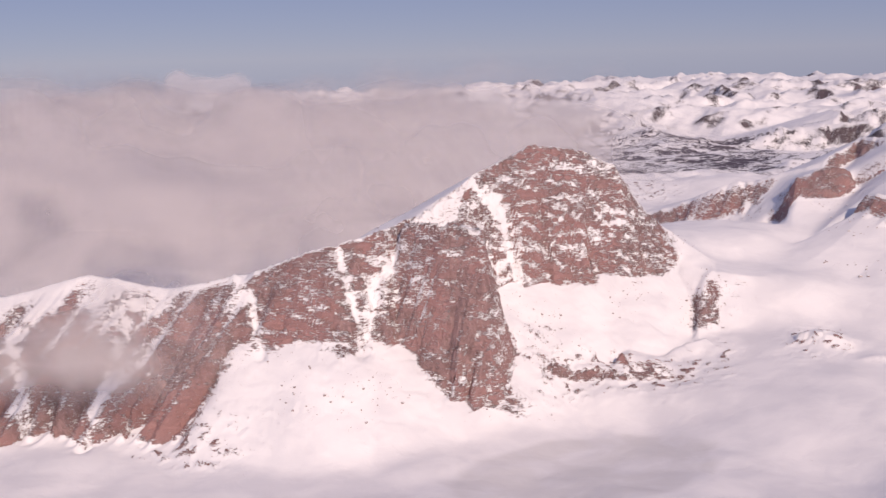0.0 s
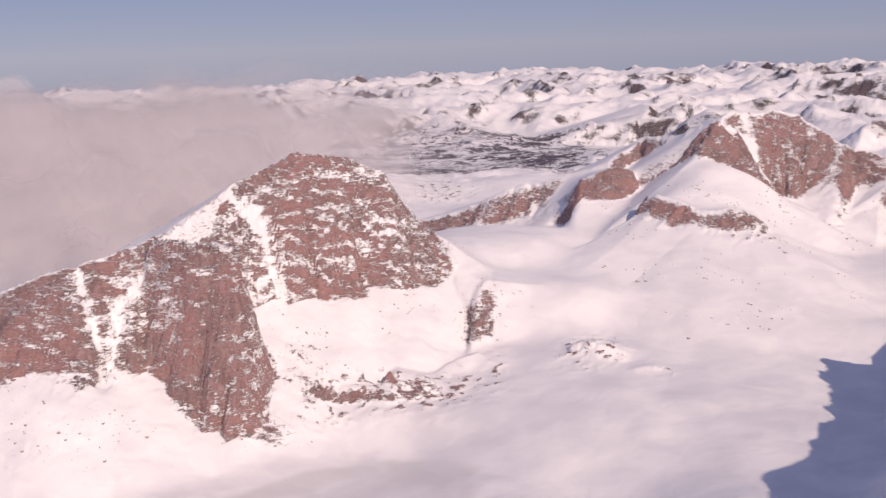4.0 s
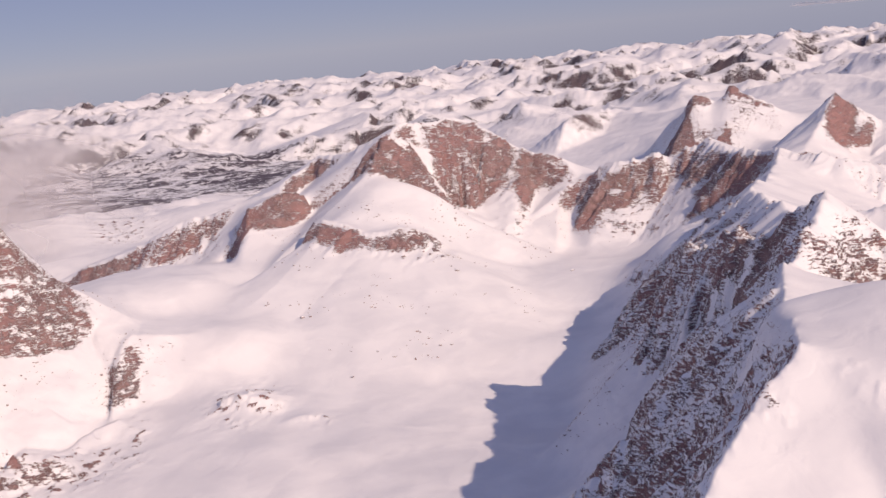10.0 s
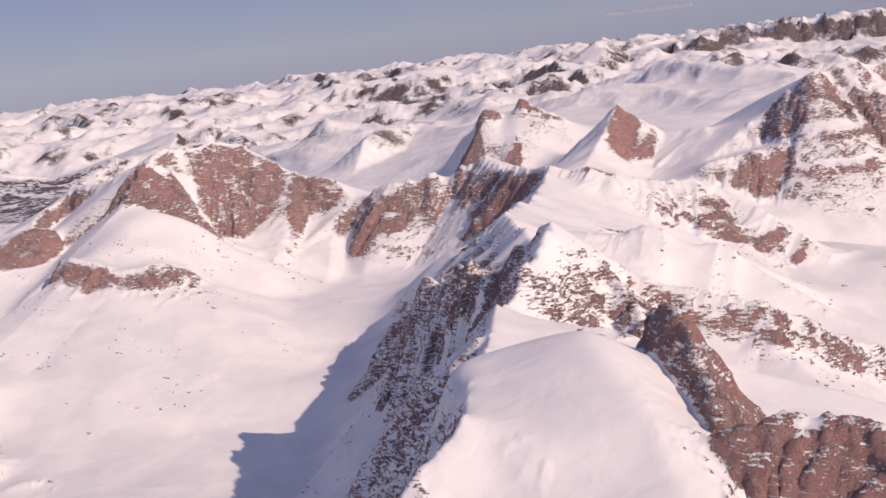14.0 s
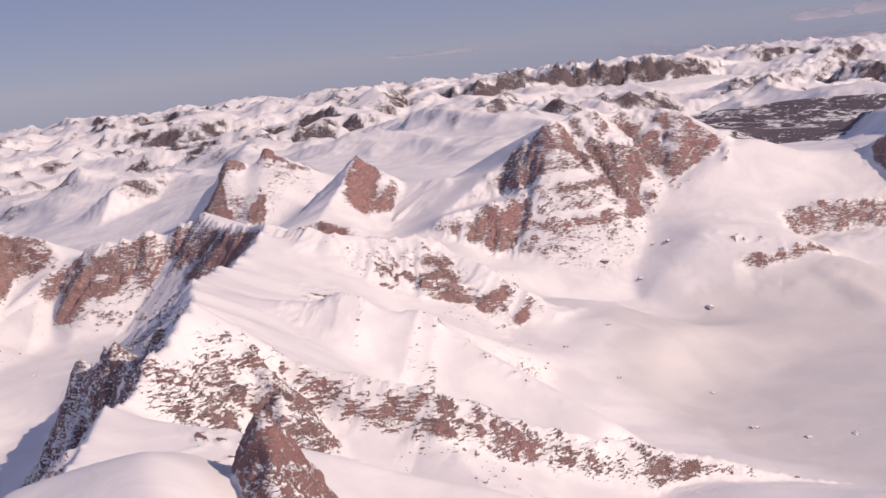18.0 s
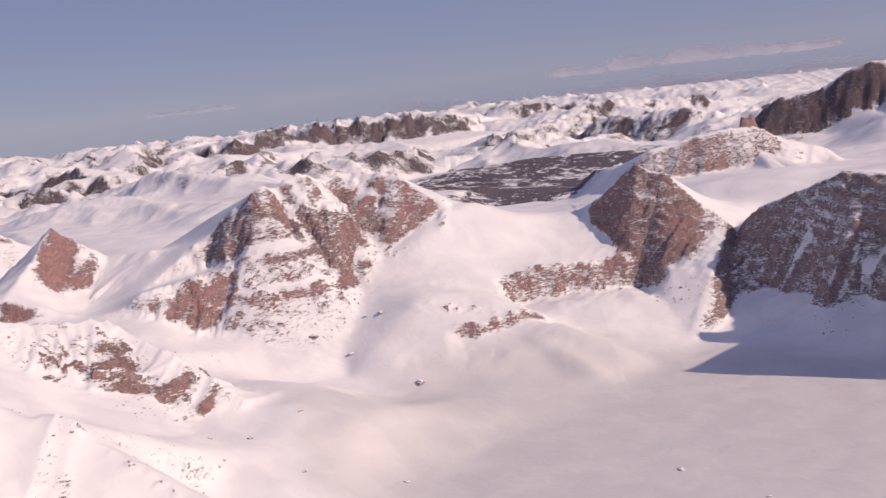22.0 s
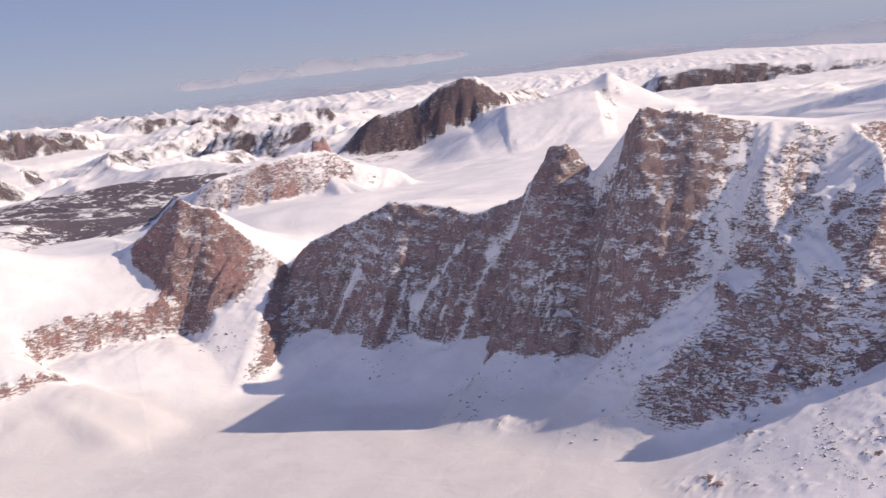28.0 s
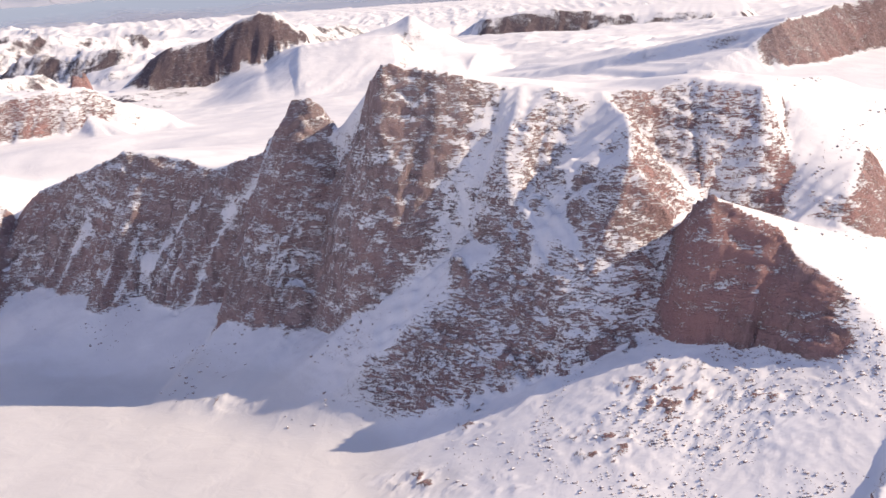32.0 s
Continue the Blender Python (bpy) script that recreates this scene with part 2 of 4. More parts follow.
def ridge(thing, crest_line, left, right, jag, fold, bareness, bow=0.15):
    """One ridge of a mountain: crest points, then for its left and right side (width of the wall, height of its foot or, above zero, its drop,
    slope of the apron), jag of the crest, fold of the wall, bareness of the near side (or of both), bow of the wall."""
    RIDGES.append((thing, crest_line, left, right, jag, fold, bareness, bow))


ridge("dome", [(-.62, 1.45, -.27), (-.495, 1.40, -.25), (-.396, 1.40, -.231), (-.307, 1.39, -.243), (-.21, 1.37, -.226)], (.3, -.34, .2), (.150, -.376, .3), .008, .8, .55, .1)
ridge("dome", [(-.21, 1.37, -.226), (-.125, 1.352, -.197), (-.08, 1.38, -.188), (-.026, 1.42, -.168)], (.3, -.33, .2), (.06, -.295, .7), .006, .7, .26, .1)
ridge("dome", [(-.026, 1.42, -.168), (.033, 1.47, -.134), (.10, 1.51, -.105), (.16, 1.53, -.114), (.20, 1.53, -.133), (.233, 1.55, -.187), (.271, 1.57, -.215), (.33, 1.56, -.262), (.40, 1.555, -.274), (.48, 1.55, -.288)], (.3, -.30, .2), (.048, -.262, .75), .004, .7, .21, .3)
ridge("dome", [(.033, 1.47, -.138), (-.045, 1.38, -.175), (.0, 1.345, -.176), (.035, 1.345, -.180)], (.05, -.34, .5), (.085, -.395, .5), .003, .5, .30, .1)
ridge("slab", [(.085, 1.392, -.318), (.105, 1.382, -.322), (.13, 1.380, -.325)], (.02, .003, .4), (.012, .014, .8), .010, 1.2, .5)
ridge("slab", [(.135, 1.355, -.335), (.16, 1.350, -.336), (.19, 1.346, -.339)], (.02, .003, .4), (.012, .014, .8), .012, 1.2, .55)
ridge("slab", [(.185, 1.372, -.326), (.215, 1.358, -.330), (.25, 1.345, -.338)], (.02, .003, .4), (.012, .016, .8), .012, 1.2, .55)
ridge("slab", [(.235, 1.325, -.347), (.262, 1.318, -.349)], (.015, .003, .4), (.010, .012, .8), .008, 1.2, .5)
ridge("gully_rock", [(.288, 1.40, -.318), (.300, 1.37, -.335), (.303, 1.335, -.355)], (.010, .010, .6), (.03, .004, .5), .004, .5, (.30, .30))
ridge("slab", [(.380, 1.368, -.309), (.405, 1.352, -.305), (.428, 1.348, -.309)], (.02, .003, .4), (.008, .009, .7), .012, 1.3, .5)
ridge("slab", [(.430, 1.305, -.319), (.455, 1.297, -.320)], (.02, .003, .4), (.007, .008, .7), .010, 1.3, .5)
ridge("castle", [(.25, 2.06, -.28), (.44, 1.95, -.202), (.56, 1.90, -.165), (.622, 1.93, -.132), (.661, 1.86, -.128), (.693, 1.80, -.105)], (.25, -.25, .2), (.04, .05, .5), .016, .8, .32)
ridge("castle", [(.693, 1.80, -.107), (.725, 1.85, -.098), (.765, 1.86, -.106), (.811, 1.87, -.100), (.843, 1.86, -.115), (.887, 1.83, -.150)], (.25, -.25, .2), (.072, -.212, .40), .016, .8, .30)
ridge("castle", [(.887, 1.83, -.150), (.938, 1.80, -.168), (.946, 1.76, -.195)], (.15, -.25, .3), (.025, -.207, .45), .008, .5, .30)
ridge("castle", [(.50, 1.83, -.185), (.535, 1.82, -.168), (.55, 1.82, -.167), (.575, 1.83, -.178)], (.1, -.19, .3), (.025, -.212, .4), .003, .3, .34)
ridge("knoll", [(.672, 1.77, -.158), (.65, 1.745, -.168), (.625, 1.71, -.182), (.607, 1.69, -.190)], (.11, .06, .5), (.11, .06, .5), .001, .12, (-.25, -.25), .8)
ridge("knoll", [(.560, 1.69, -.194), (.567, 1.675, -.193), (.608, 1.625, -.205), (.655, 1.612, -.207), (.680, 1.632, -.214), (.695, 1.665, -.230)], (.06, .015, .8), (.024, .028, .35), .010, .9, .28)
ridge("cliff_ridge", [(.944, 1.76, -.188), (.981, 1.71, -.170), (1.036, 1.69, -.168), (1.075, 1.65, -.148), (1.066, 1.55, -.162), (1.066, 1.46, -.155)], (.12, -.21, .3), (.045, .055, .8), .020, .9, .28)
ridge("cliff_ridge", [(1.066, 1.46, -.155), (1.10, 1.40, -.165), (1.212, 1.38, -.190), (1.235, 1.30, -.225), (1.26, 1.24, -.268)], (.085, -.285, .4), (.09, .06, .4), .010, .8, (.3, .16))
ridge("horn_ridge", [(1.05, 1.44, -.158), (.95, 1.32, -.168), (.872, 1.22, -.156), (.80, 1.05, -.148), (.77, .97, -.140), (.742, .905, -.117)], (.10, -.21, .72), (.085, -.25, .9), .016, .9, (.08, -.3))
ridge("horn_ridge", [(.748, .895, -.134), (.756, .87, -.149), (.752, .845, -.162), (.742, .82, -.170)], (.022, .025, .9), (.022, .025, .9), .008, .8, (.15, .15))
ridge("horn_ridge", [(.742, .905, -.117), (.733, .932, -.134), (.722, .96, -.149), (.72, 1.0, -.150), (.724, 1.05, -.166), (.728, 1.09, -.179), (.726, 1.11, -.20)], (.044, -.266, .8), (.03, .03, 1.3), .016, .7, (.05, .18))
ridge("horn_ridge", [(.742, .905, -.117), (.700, .870, -.134), (.663, .836, -.146), (.63, .80, -.155)], (.035, .04, 1.3), (.135, -.292, .75), .014, .7, (.07, -.05))
ridge("horn_ridge", [(.663, .836, -.144), (.637, .80, -.150), (.618, .772, -.151), (.592, .728, -.147), (.565, .685, -.141), (.543, .645, -.137), (.505, .622, -.152), (.455, .585, -.175), (.38, .52, -.215)], (.06, .022, .45), (.13, -.300, .65), .006, .6, (.06, -.3), -.1)
ridge("snow_dome", [(.668, .755, -.162), (.645, .716, -.139), (.622, .688, -.127), (.610, .655, -.130), (.600, .60, -.142), (.588, .563, -.156), (.56, .49, -.185)], (.018, .010, 1.5), (.052, .012, 2.6), .0, .1, -.35, .4)
ridge("needle", [(.826, 1.284, -.232), (.815, 1.266, -.213), (.803, 1.252, -.226), (.788, 1.236, -.262)], (.016, -.285, .8), (.022, -.285, .8), .004, .5, (.40, .40))
ridge("gendarme", [(.705, .755, -.155), (.678, .712, -.134), (.660, .674, -.121), (.650, .648, -.131), (.640, .622, -.142), (.628, .60, -.147)], (.030, .050, .9), (.012, .020, 1.6), .012, .7, (.34, .40))
ridge("gendarme", [(.610, .590, -.153), (.622, .578, -.145), (.635, .570, -.140), (.650, .552, -.142), (.660, .53, -.150), (.665, .49, -.17)], (.035, .055, .9), (.05, .060, .9), .008, .7, (.55, .45))
ridge("spur", [(.755, .90, -.142), (.768, .895, -.150), (.792, .870, -.160), (.832, .824, -.176), (.893, .810, -.210), (.961, .796, -.237), (1.057, .757, -.276), (1.13, .72, -.30)], (.08, .09, .8), (.026, .026, .26), .004, .4, (.26, -.2))
ridge("hump", [(.88, 1.20, -.17), (.963, 1.119, -.182), (1.0, 1.08, -.20), (1.03, 1.0, -.24), (1.05, .93, -.27)], (.08, .07, .25), (.075, .055, .3), .001, .2, -.3, .5)
ridge("hump", [(.945, 1.136, -.180), (.957, 1.124, -.175), (.968, 1.112, -.180)], (.014, .008, .4), (.012, .010, .6), .002, .5, .05)
ridge("hump", [(.992, 1.090, -.196), (1.000, 1.080, -.193), (1.008, 1.068, -.200)], (.012, .007, .4), (.010, .008, .6), .002, .5, .05)
ridge("twin_horn", [(1.387, 2.232, -.142), (1.43, 2.225, -.150), (1.44, 2.21, -.14), (1.448, 2.201, -.128), (1.462, 2.185, -.142), (1.50, 2.15, -.165), (1.54, 2.11, -.19)], (.2, -.24, .3), (.13, .11, .5), .006, .4, -.1)
ridge("twin_horn", [(1.370, 2.258, -.20), (1.380, 2.24, -.150), (1.387, 2.227, -.135), (1.415, 2.225, -.139)], (.06, -.22, .6), (.022, .035, .9), .006, .5, .5)
ridge("twin_horn", [(1.438, 2.208, -.140), (1.448, 2.199, -.124), (1.463, 2.182, -.138), (1.50, 2.147, -.164)], (.06, -.22, .6), (.02, .026, .8), .005, .5, .5)
ridge("pyramid", [(1.27, 1.72, -.195), (1.34, 1.78, -.165), (1.397, 1.82, -.130)], (.10, -.22, .3), (.045, -.21, .7), .008, .5, (.45, .1))
ridge("pyramid", [(1.397, 1.82, -.130), (1.425, 1.81, -.150), (1.454, 1.80, -.172), (1.484, 1.73, -.174), (1.53, 1.70, -.195)], (.15, -.22, .3), (.055, -.20, .9), .008, .5, .6)
ridge("citadel", [(1.36, 1.665, -.232), (1.434, 1.65, -.202), (1.50, 1.655, -.165), (1.545, 1.64, -.138), (1.571, 1.60, -.098), (1.61, 1.605, -.104), (1.646, 1.60, -.093), (1.68, 1.61, -.104), (1.715, 1.60, -.095), (1.75, 1.53, -.112), (1.765, 1.50, -.132), (1.80, 1.47, -.17)], (.25, -.20, .2), (.080, .088, .85), .022, .75, .30)
ridge("citadel", [(1.33, 1.62, -.228), (1.39, 1.60, -.204), (1.455, 1.58, -.194), (1.55, 1.56, -.185), (1.60, 1.535, -.188), (1.645, 1.51, -.203), (1.70, 1.49, -.215)], (.05, .01, .3), (.060, -.258, .42), .014, .8, .36)
ridge("citadel", [(1.53, 1.46, -.285), (1.61, 1.465, -.240), (1.680, 1.472, -.207), (1.735, 1.467, -.183), (1.775, 1.462, -.166), (1.806, 1.454, -.156), (1.835, 1.433, -.170), (1.857, 1.415, -.183), (1.893, 1.388, -.189), (1.918, 1.369, -.186), (1.937, 1.355, -.178)], (.25, -.20, .2), (.10, -.245, .45), .002, .12, (-.3, -.2), -.2)
ridge("slab", [(1.60, 1.30, -.313), (1.635, 1.275, -.308), (1.67, 1.262, -.311), (1.71, 1.25, -.317)], (.02, .002, .5), (.014, .010, .6), .003, .9, .45)
ridge("red_peak", [(1.93, 1.349, -.180), (1.939, 1.314, -.153), (1.942, 1.301, -.138), (1.946, 1.284, -.128), (1.950, 1.270, -.140), (1.956, 1.245, -.147), (1.963, 1.217, -.178), (1.970, 1.19, -.198), (1.975, 1.169, -.216)], (.15, -.21, .2), (.060, -.252, .6), .008, .5, .34)
ridge("great_wall", [(1.988, 1.165, -.222), (1.98, 1.123, -.192), (1.97, 1.0, -.152), (1.97, .966, -.155), (1.96, .894, -.168), (1.95, .829, -.151), (1.946, .810, -.125)], (.3, -.19, .2), (.056, -.288, .5), .006, .9, .27)
ridge("pinnacle", [(1.948, .812, -.135), (1.946, .793, -.104), (1.945, .774, -.102), (1.943, .757, -.128), (1.940, .745, -.150)], (.05, -.16, .3), (.10, -.29, .5), .001, .3, (.27, .27))
ridge("great_wall", [(1.93, .735, -.150), (1.92, .711, -.132), (1.895, .688, -.088), (1.885, .670, -.067), (1.90, .613, -.079), (1.92, .565, -.095), (1.93, .534, -.10)], (.4, -.14, .2), (.068, -.290, .5), .004, .45, .30)
ridge("great_wall", [(1.915, .575, -.092), (1.93, .534, -.10), (1.98, .464, -.105), (2.0, .44, -.097), (2.0, .38, -.105)], (.4, -.14, .2), (.10, -.30, .55), .006, .9, .05, .3)
ridge("great_wall", [(1.95, .50, -.10), (1.905, .468, -.122), (1.865, .457, -.148), (1.84, .463, -.180), (1.80, .476, -.235), (1.76, .492, -.283), (1.71, .52, -.320)], (.035, .05, .8), (.13, .10, .75), .012, .45, (.10, .12))
ridge("great_wall", [(2.06, .48, -.108), (2.068, .435, -.10), (2.072, .405, -.103), (2.04, .36, -.125), (2.03, .30, -.16)], (.3, -.16, .2), (.06, -.178, .9), .008, .7, .30)
ridge("brown_peak", [(1.91, .42, -.205), (1.86, .42, -.195), (1.825, .398, -.170), (1.812, .389, -.164), (1.815, .37, -.172), (1.815, .342, -.186), (1.805, .33, -.203), (1.79, .291, -.226), (1.78, .265, -.244), (1.77, .20, -.27)], (.15, -.23, .3), (.034, -.264, .36), .004, .35, .5, .3)
ridge("far_dark_peak", [(3.27, 2.01, -.23), (3.284, 1.964, -.199), (3.301, 1.92, -.151), (3.318, 1.879, -.123), (3.337, 1.829, -.121), (3.352, 1.791, -.113), (3.373, 1.738, -.081), (3.394, 1.687, -.061), (3.406, 1.657, -.061), (3.412, 1.641, -.086), (3.43, 1.596, -.112)], (.3, -.13, .1), (.075, -.210, .12), .008, .5, (.8, -.2), .5)
ridge("far_snow_ridge", [(3.09, 1.50, -.17), (3.126, 1.441, -.127), (3.152, 1.389, -.122), (3.177, 1.337, -.117), (3.205, 1.275, -.119), (3.216, 1.25, -.150), (3.24, 1.192, -.17)], (.5, -.15, .1), (.30, -.205, .1), .002, .2, -.25)
ridge("far_snow_ridge", [(3.126, 1.441, -.127), (3.152, 1.389, -.120), (3.177, 1.337, -.115), (3.205, 1.275, -.117), (3.216, 1.25, -.150)], (.1, .004, .1), (.014, .020, .4), .003, .4, .4)
ridge("far_snow_ridge", [(3.363, 1.472, -0.129), (3.411, 1.368, -0.100), (3.423, 1.338, -0.083), (3.445, 1.284, -0.123), (3.471, 1.214, -0.164), (3.491, 1.159, -0.191)], (.4, -.18, .1), (.10, -.17, .2), .001, .2, -.45)
ridge("far_tower_ridge", [(2.225, 1.53, -.178), (2.237, 1.516, -.163), (2.26, 1.494, -.139), (2.30, 1.458, -.134), (2.339, 1.422, -.124), (2.364, 1.399, -.122), (2.39, 1.375, -.126), (2.418, 1.349, -.148), (2.468, 1.303, -.167), (2.49, 1.285, -.195)], (.2, -.18, .1), (.055, -.200, .12), .008, .7, .04)
ridge("far_tower_ridge", [(2.402, 1.42, -.132), (2.410, 1.416, -.106), (2.416, 1.411, -.101), (2.423, 1.404, -.106), (2.428, 1.398, -.135)], (.03, -.16, .2), (.018, -.155, .2), .002, .4, .6)
ridge("far_red_ridge", [(3.600, 1.145, -0.217), (3.618, 1.089, -0.184), (3.630, 1.048, -0.174), (3.648, 0.978, -0.184), (3.668, 0.899, -0.211), (3.689, 0.798, -0.246)], (.3, -.22, .1), (.07, -.205, .1), .010, .7, .50)
ridge("far_mesa", [(6.701, 2.427, -0.245), (6.729, 2.351, -0.230), (6.768, 2.236, -0.214), (6.793, 2.160, -0.213), (6.849, 1.974, -0.230), (6.902, 1.777, -0.254), (6.943, 1.604, -0.253), (7.008, 1.268, -0.276)], (1.2, -.27, .02), (.10, -.335, .1), .012, .5, .8)
ridge("far_crag_ridge", [(2.88, .64, -.175), (2.95, .57, -.15), (3.016, .516, -.112), (3.3, .46, -.095), (3.5, .30, -.085)], (.4, -.18, .1), (.06, -.18, .12), .014, .7, (.7, -.1))
ridge("far_spires", [(3.8, 5.4, -.21), (4.05, 5.1, -.165), (4.234, 5.205, -.142), (4.7, 5.2, -.128), (5.07, 4.95, -.120), (5.3, 5.0, -.135), (5.35, 4.9, -.22)], (.8, -.24, .05), (.10, -.255, .1), .11, .9, .55)
ridge("far_blue_peak", [(2.7, 5.2, -.24), (2.95, 4.9, -.21), (3.056, 4.79, -.152), (3.02, 4.6, -.20), (2.99, 4.47, -.19), (2.95, 4.35, -.25)], (.4, -.28, .1), (.11, -.29, .3), .03, .6, .7)
ridge("forest_hill", [(2.42, 2.40, -.22), (2.66, 2.34, -.202), (2.875, 2.25, -.198), (3.03, 2.06, -.206), (3.12, 1.88, -.215)], (.5, -.26, .1), (.45, -.24, .1), .006, .3, -.2)
ridge("far_brown_ridge", [(2.15, 3.5, -.25), (2.3, 3.32, -.215), (2.46, 3.21, -.198), (2.6, 3.02, -.23)], (.2, -.26, .1), (.10, -.25, .2), .015, .6, .35)
ridge("far_plateau", [(6.0, 7.2, -.21), (7.4, 6.1, -.19), (8.6, 4.6, -.21), (10.5, 3.2, -.24)], (2, -.3, .05), (1.5, -.31, .05), .02, .5, -.0)
REACH = 0.55
lot = random.Random(12)
while len(RIDGES) < FAR_FROM:
    a, r = radians(lot.uniform(-19, 62)), lot.uniform(3.3, 6.9)
    x, y = 0.45 + r * math.sin(a), -0.1 + r * math.cos(a)
    if math.hypot((x - 0.5) / 1.0, (y - 3.9) / 1.2) < 1 or math.hypot((x - 2.9) / 1.0, (y - 1.8) / 0.9) < 1 or math.hypot(x - 3.0, y - 4.6) < 0.5:
        continue
    way, size = radians(lot.gauss(0, 38)), 0.07 * r
    top = base(x, y) + lot.uniform(0.05, 0.10) * (r / 3) ** 0.5
    peak = [(x + size * u * math.cos(way) + lot.uniform(-0.2, 0.2) * size, y + size * u * math.sin(way) + lot.uniform(-0.25, 0.25) * size, top - d * size)
            for u, d in ((-1.9, 0.5), (-0.9, 0.18 * lot.random()), (0, 0), (0.8, 0.22 * lot.random()), (1.8, 0.55))]
    ridge("far_peak", peak, (0.16 * r / 3, -0.33, 0.25), (0.075 * r / 3, 0.065 * r / 3, 0.3), 0.016 * r / 3, 0.45, lot.uniform(-0.1, 0.2))


def smax(a, b, k):
    h = np.clip(0.5 + 0.5 * (b - a) / k, 0, 1)
    return a + (b - a) * h + k * h * (1 - h)


def crest(x, y, points, left, right, jag, fold, seed, bow):
    """Height of one ridge over the plan, and whether its right side is seen there."""
    near, spot, which = np.full(x.shape, 1e9), np.zeros(x.shape), np.zeros(x.shape, int)
    ways = [Vector((b[0] - a[0], b[1] - a[1])).normalized() for a, b in zip(points, points[1:])]
    runs, last, legs = [0.0], len(points) - 2, []
    for (ax, ay, az), (bx, by, bz) in zip(points, points[1:]):
        dx, dy = bx - ax, by - ay
        length = math.hypot(dx, dy)
        raw = ((x - ax) * dx + (y - ay) * dy) / length ** 2
        t = np.clip(raw, 0, 1)
        d = np.hypot(x - ax - t * dx, y - ay - t * dy)
        legs.append((raw, t, d, length))
        spot = np.where(d < near, runs[-1] + t * length, spot)
        which = np.where(d < near, len(legs) - 1, which)
        near = np.minimum(d, near)
        runs.append(runs[-1] + length)
    wide = max(left[0], right[0], 0.03)
    freq = 3.2 / min(wide, 0.3) ** 0.5
    lean = spot + 0.5 * near
    folds = perlin(lean * freq * 2.2 + seed, near * freq * 0.5, seed) + 0.7 * perlin(lean * freq * 6, near * freq, seed + 3) + 0.45 * perlin(lean * freq * 15, near * freq * 2, seed + 5)
    ticks = np.linspace(-0.01, runs[-1] + 0.01, 600)
    teeth = jag * (crags(ticks * freq * 1.7 + seed * 3.3, ticks * 0 + 0.5, 5, seed) - 0.62)
    fall = min(1.2, 0.085 / min(left[0], right[0]))
    warp = [np.clip(1 + f * folds * np.exp(-near / (3 * side[0])), 0.6, 2.2) for f, side in zip(fold, (left, right))]
    top, right_hand = np.full(x.shape, -9.0), np.zeros(x.shape, bool)
    hands, frees, caps = [], [], []
    for k, (raw, t, d, length) in enumerate(legs):
        (ax, ay, az), (bx, by, bz) = points[k], points[k + 1]
        hand = (bx - ax) * (y - ay) - (by - ay) * (x - ax)
        past = np.maximum(np.maximum(-raw, raw - 1), 0) * length
        free, cap = raw * 0, raw * 0
        if k == 0:
            cap = np.where(raw < 0, past, 0)
        else:
            m = ways[k - 1] + ways[k]
            hand = np.where(raw < 0, m.x * (y - ay) - m.y * (x - ax), hand)
            free = np.where((raw < 0) & (legs[k - 1][0] > 1), 1, free)
        if k == last:
            cap = np.where(raw > 1, past, cap)
        else:
            m = ways[k] + ways[k + 1]
            hand = np.where(raw > 1, m.x * (y - by) - m.y * (x - bx), hand)
            free = np.where((raw > 1) & (legs[k + 1][0] < 0), 1, free)
        hands.append(hand >= 0)
        frees.append((cap > 0) | (free > 0))
        caps.append((cap, past))
    lefts = np.choose(which, hands) if len(hands) < 30 else hands[0]
    for k, (raw, t, d, length) in enumerate(legs):
        (ax, ay, az), (bx, by, bz) = points[k], points[k + 1]
        cap, past = caps[k]
        level = az + t * (bz - az)
        zc = level + np.interp(runs[k] + t * length, ticks, teeth)
        both = []
        for bend, (w, foot, apron) in zip(warp, (left, right)):
            q = d * bend / w
            drop = np.maximum(zc - foot, 0.002) if foot < 0 else foot
            toe = np.minimum(foot, level - 0.002) if foot < 0 else level - foot
            rock = zc - np.maximum(drop * (bow * q * np.minimum(q, 1.6) + (1 - bow) * q), apron * np.maximum(d - w, 0))
            snow = toe - np.where(d > w, apron, np.minimum(apron, 0.6 * drop / w)) * (d - w)
            both.append(smax(rock, snow, np.minimum(0.008, 0.3 * drop)) - np.maximum(d - w - 0.22, 0) ** 2 * 6)
        chosen = np.where(lefts, both[0], both[1])
        turn = np.clip(cap / np.maximum(d, 1e-6), 0, 1)
        turn = turn * turn * (3 - 2 * turn)
        chosen = chosen + (np.minimum(both[0], both[1]) - chosen - fall * d) * turn
        chosen = np.where(hands[k] == lefts, chosen - np.where(frees[k], 0, 0.8 * past), -9.0)
        better = chosen > top
        top, right_hand = np.where(better, chosen, top), ~lefts
    return top, right_hand


CENTRE = (0.45, -0.10)


def spacing(r):
    """How far apart the sheet's rings lie on level ground."""
    return np.where(r < 0.45, 0.02, np.where(r < 0.9, r * 0.0026, np.where(r < 2.75, r * 0.0021, r * 0.0060)))


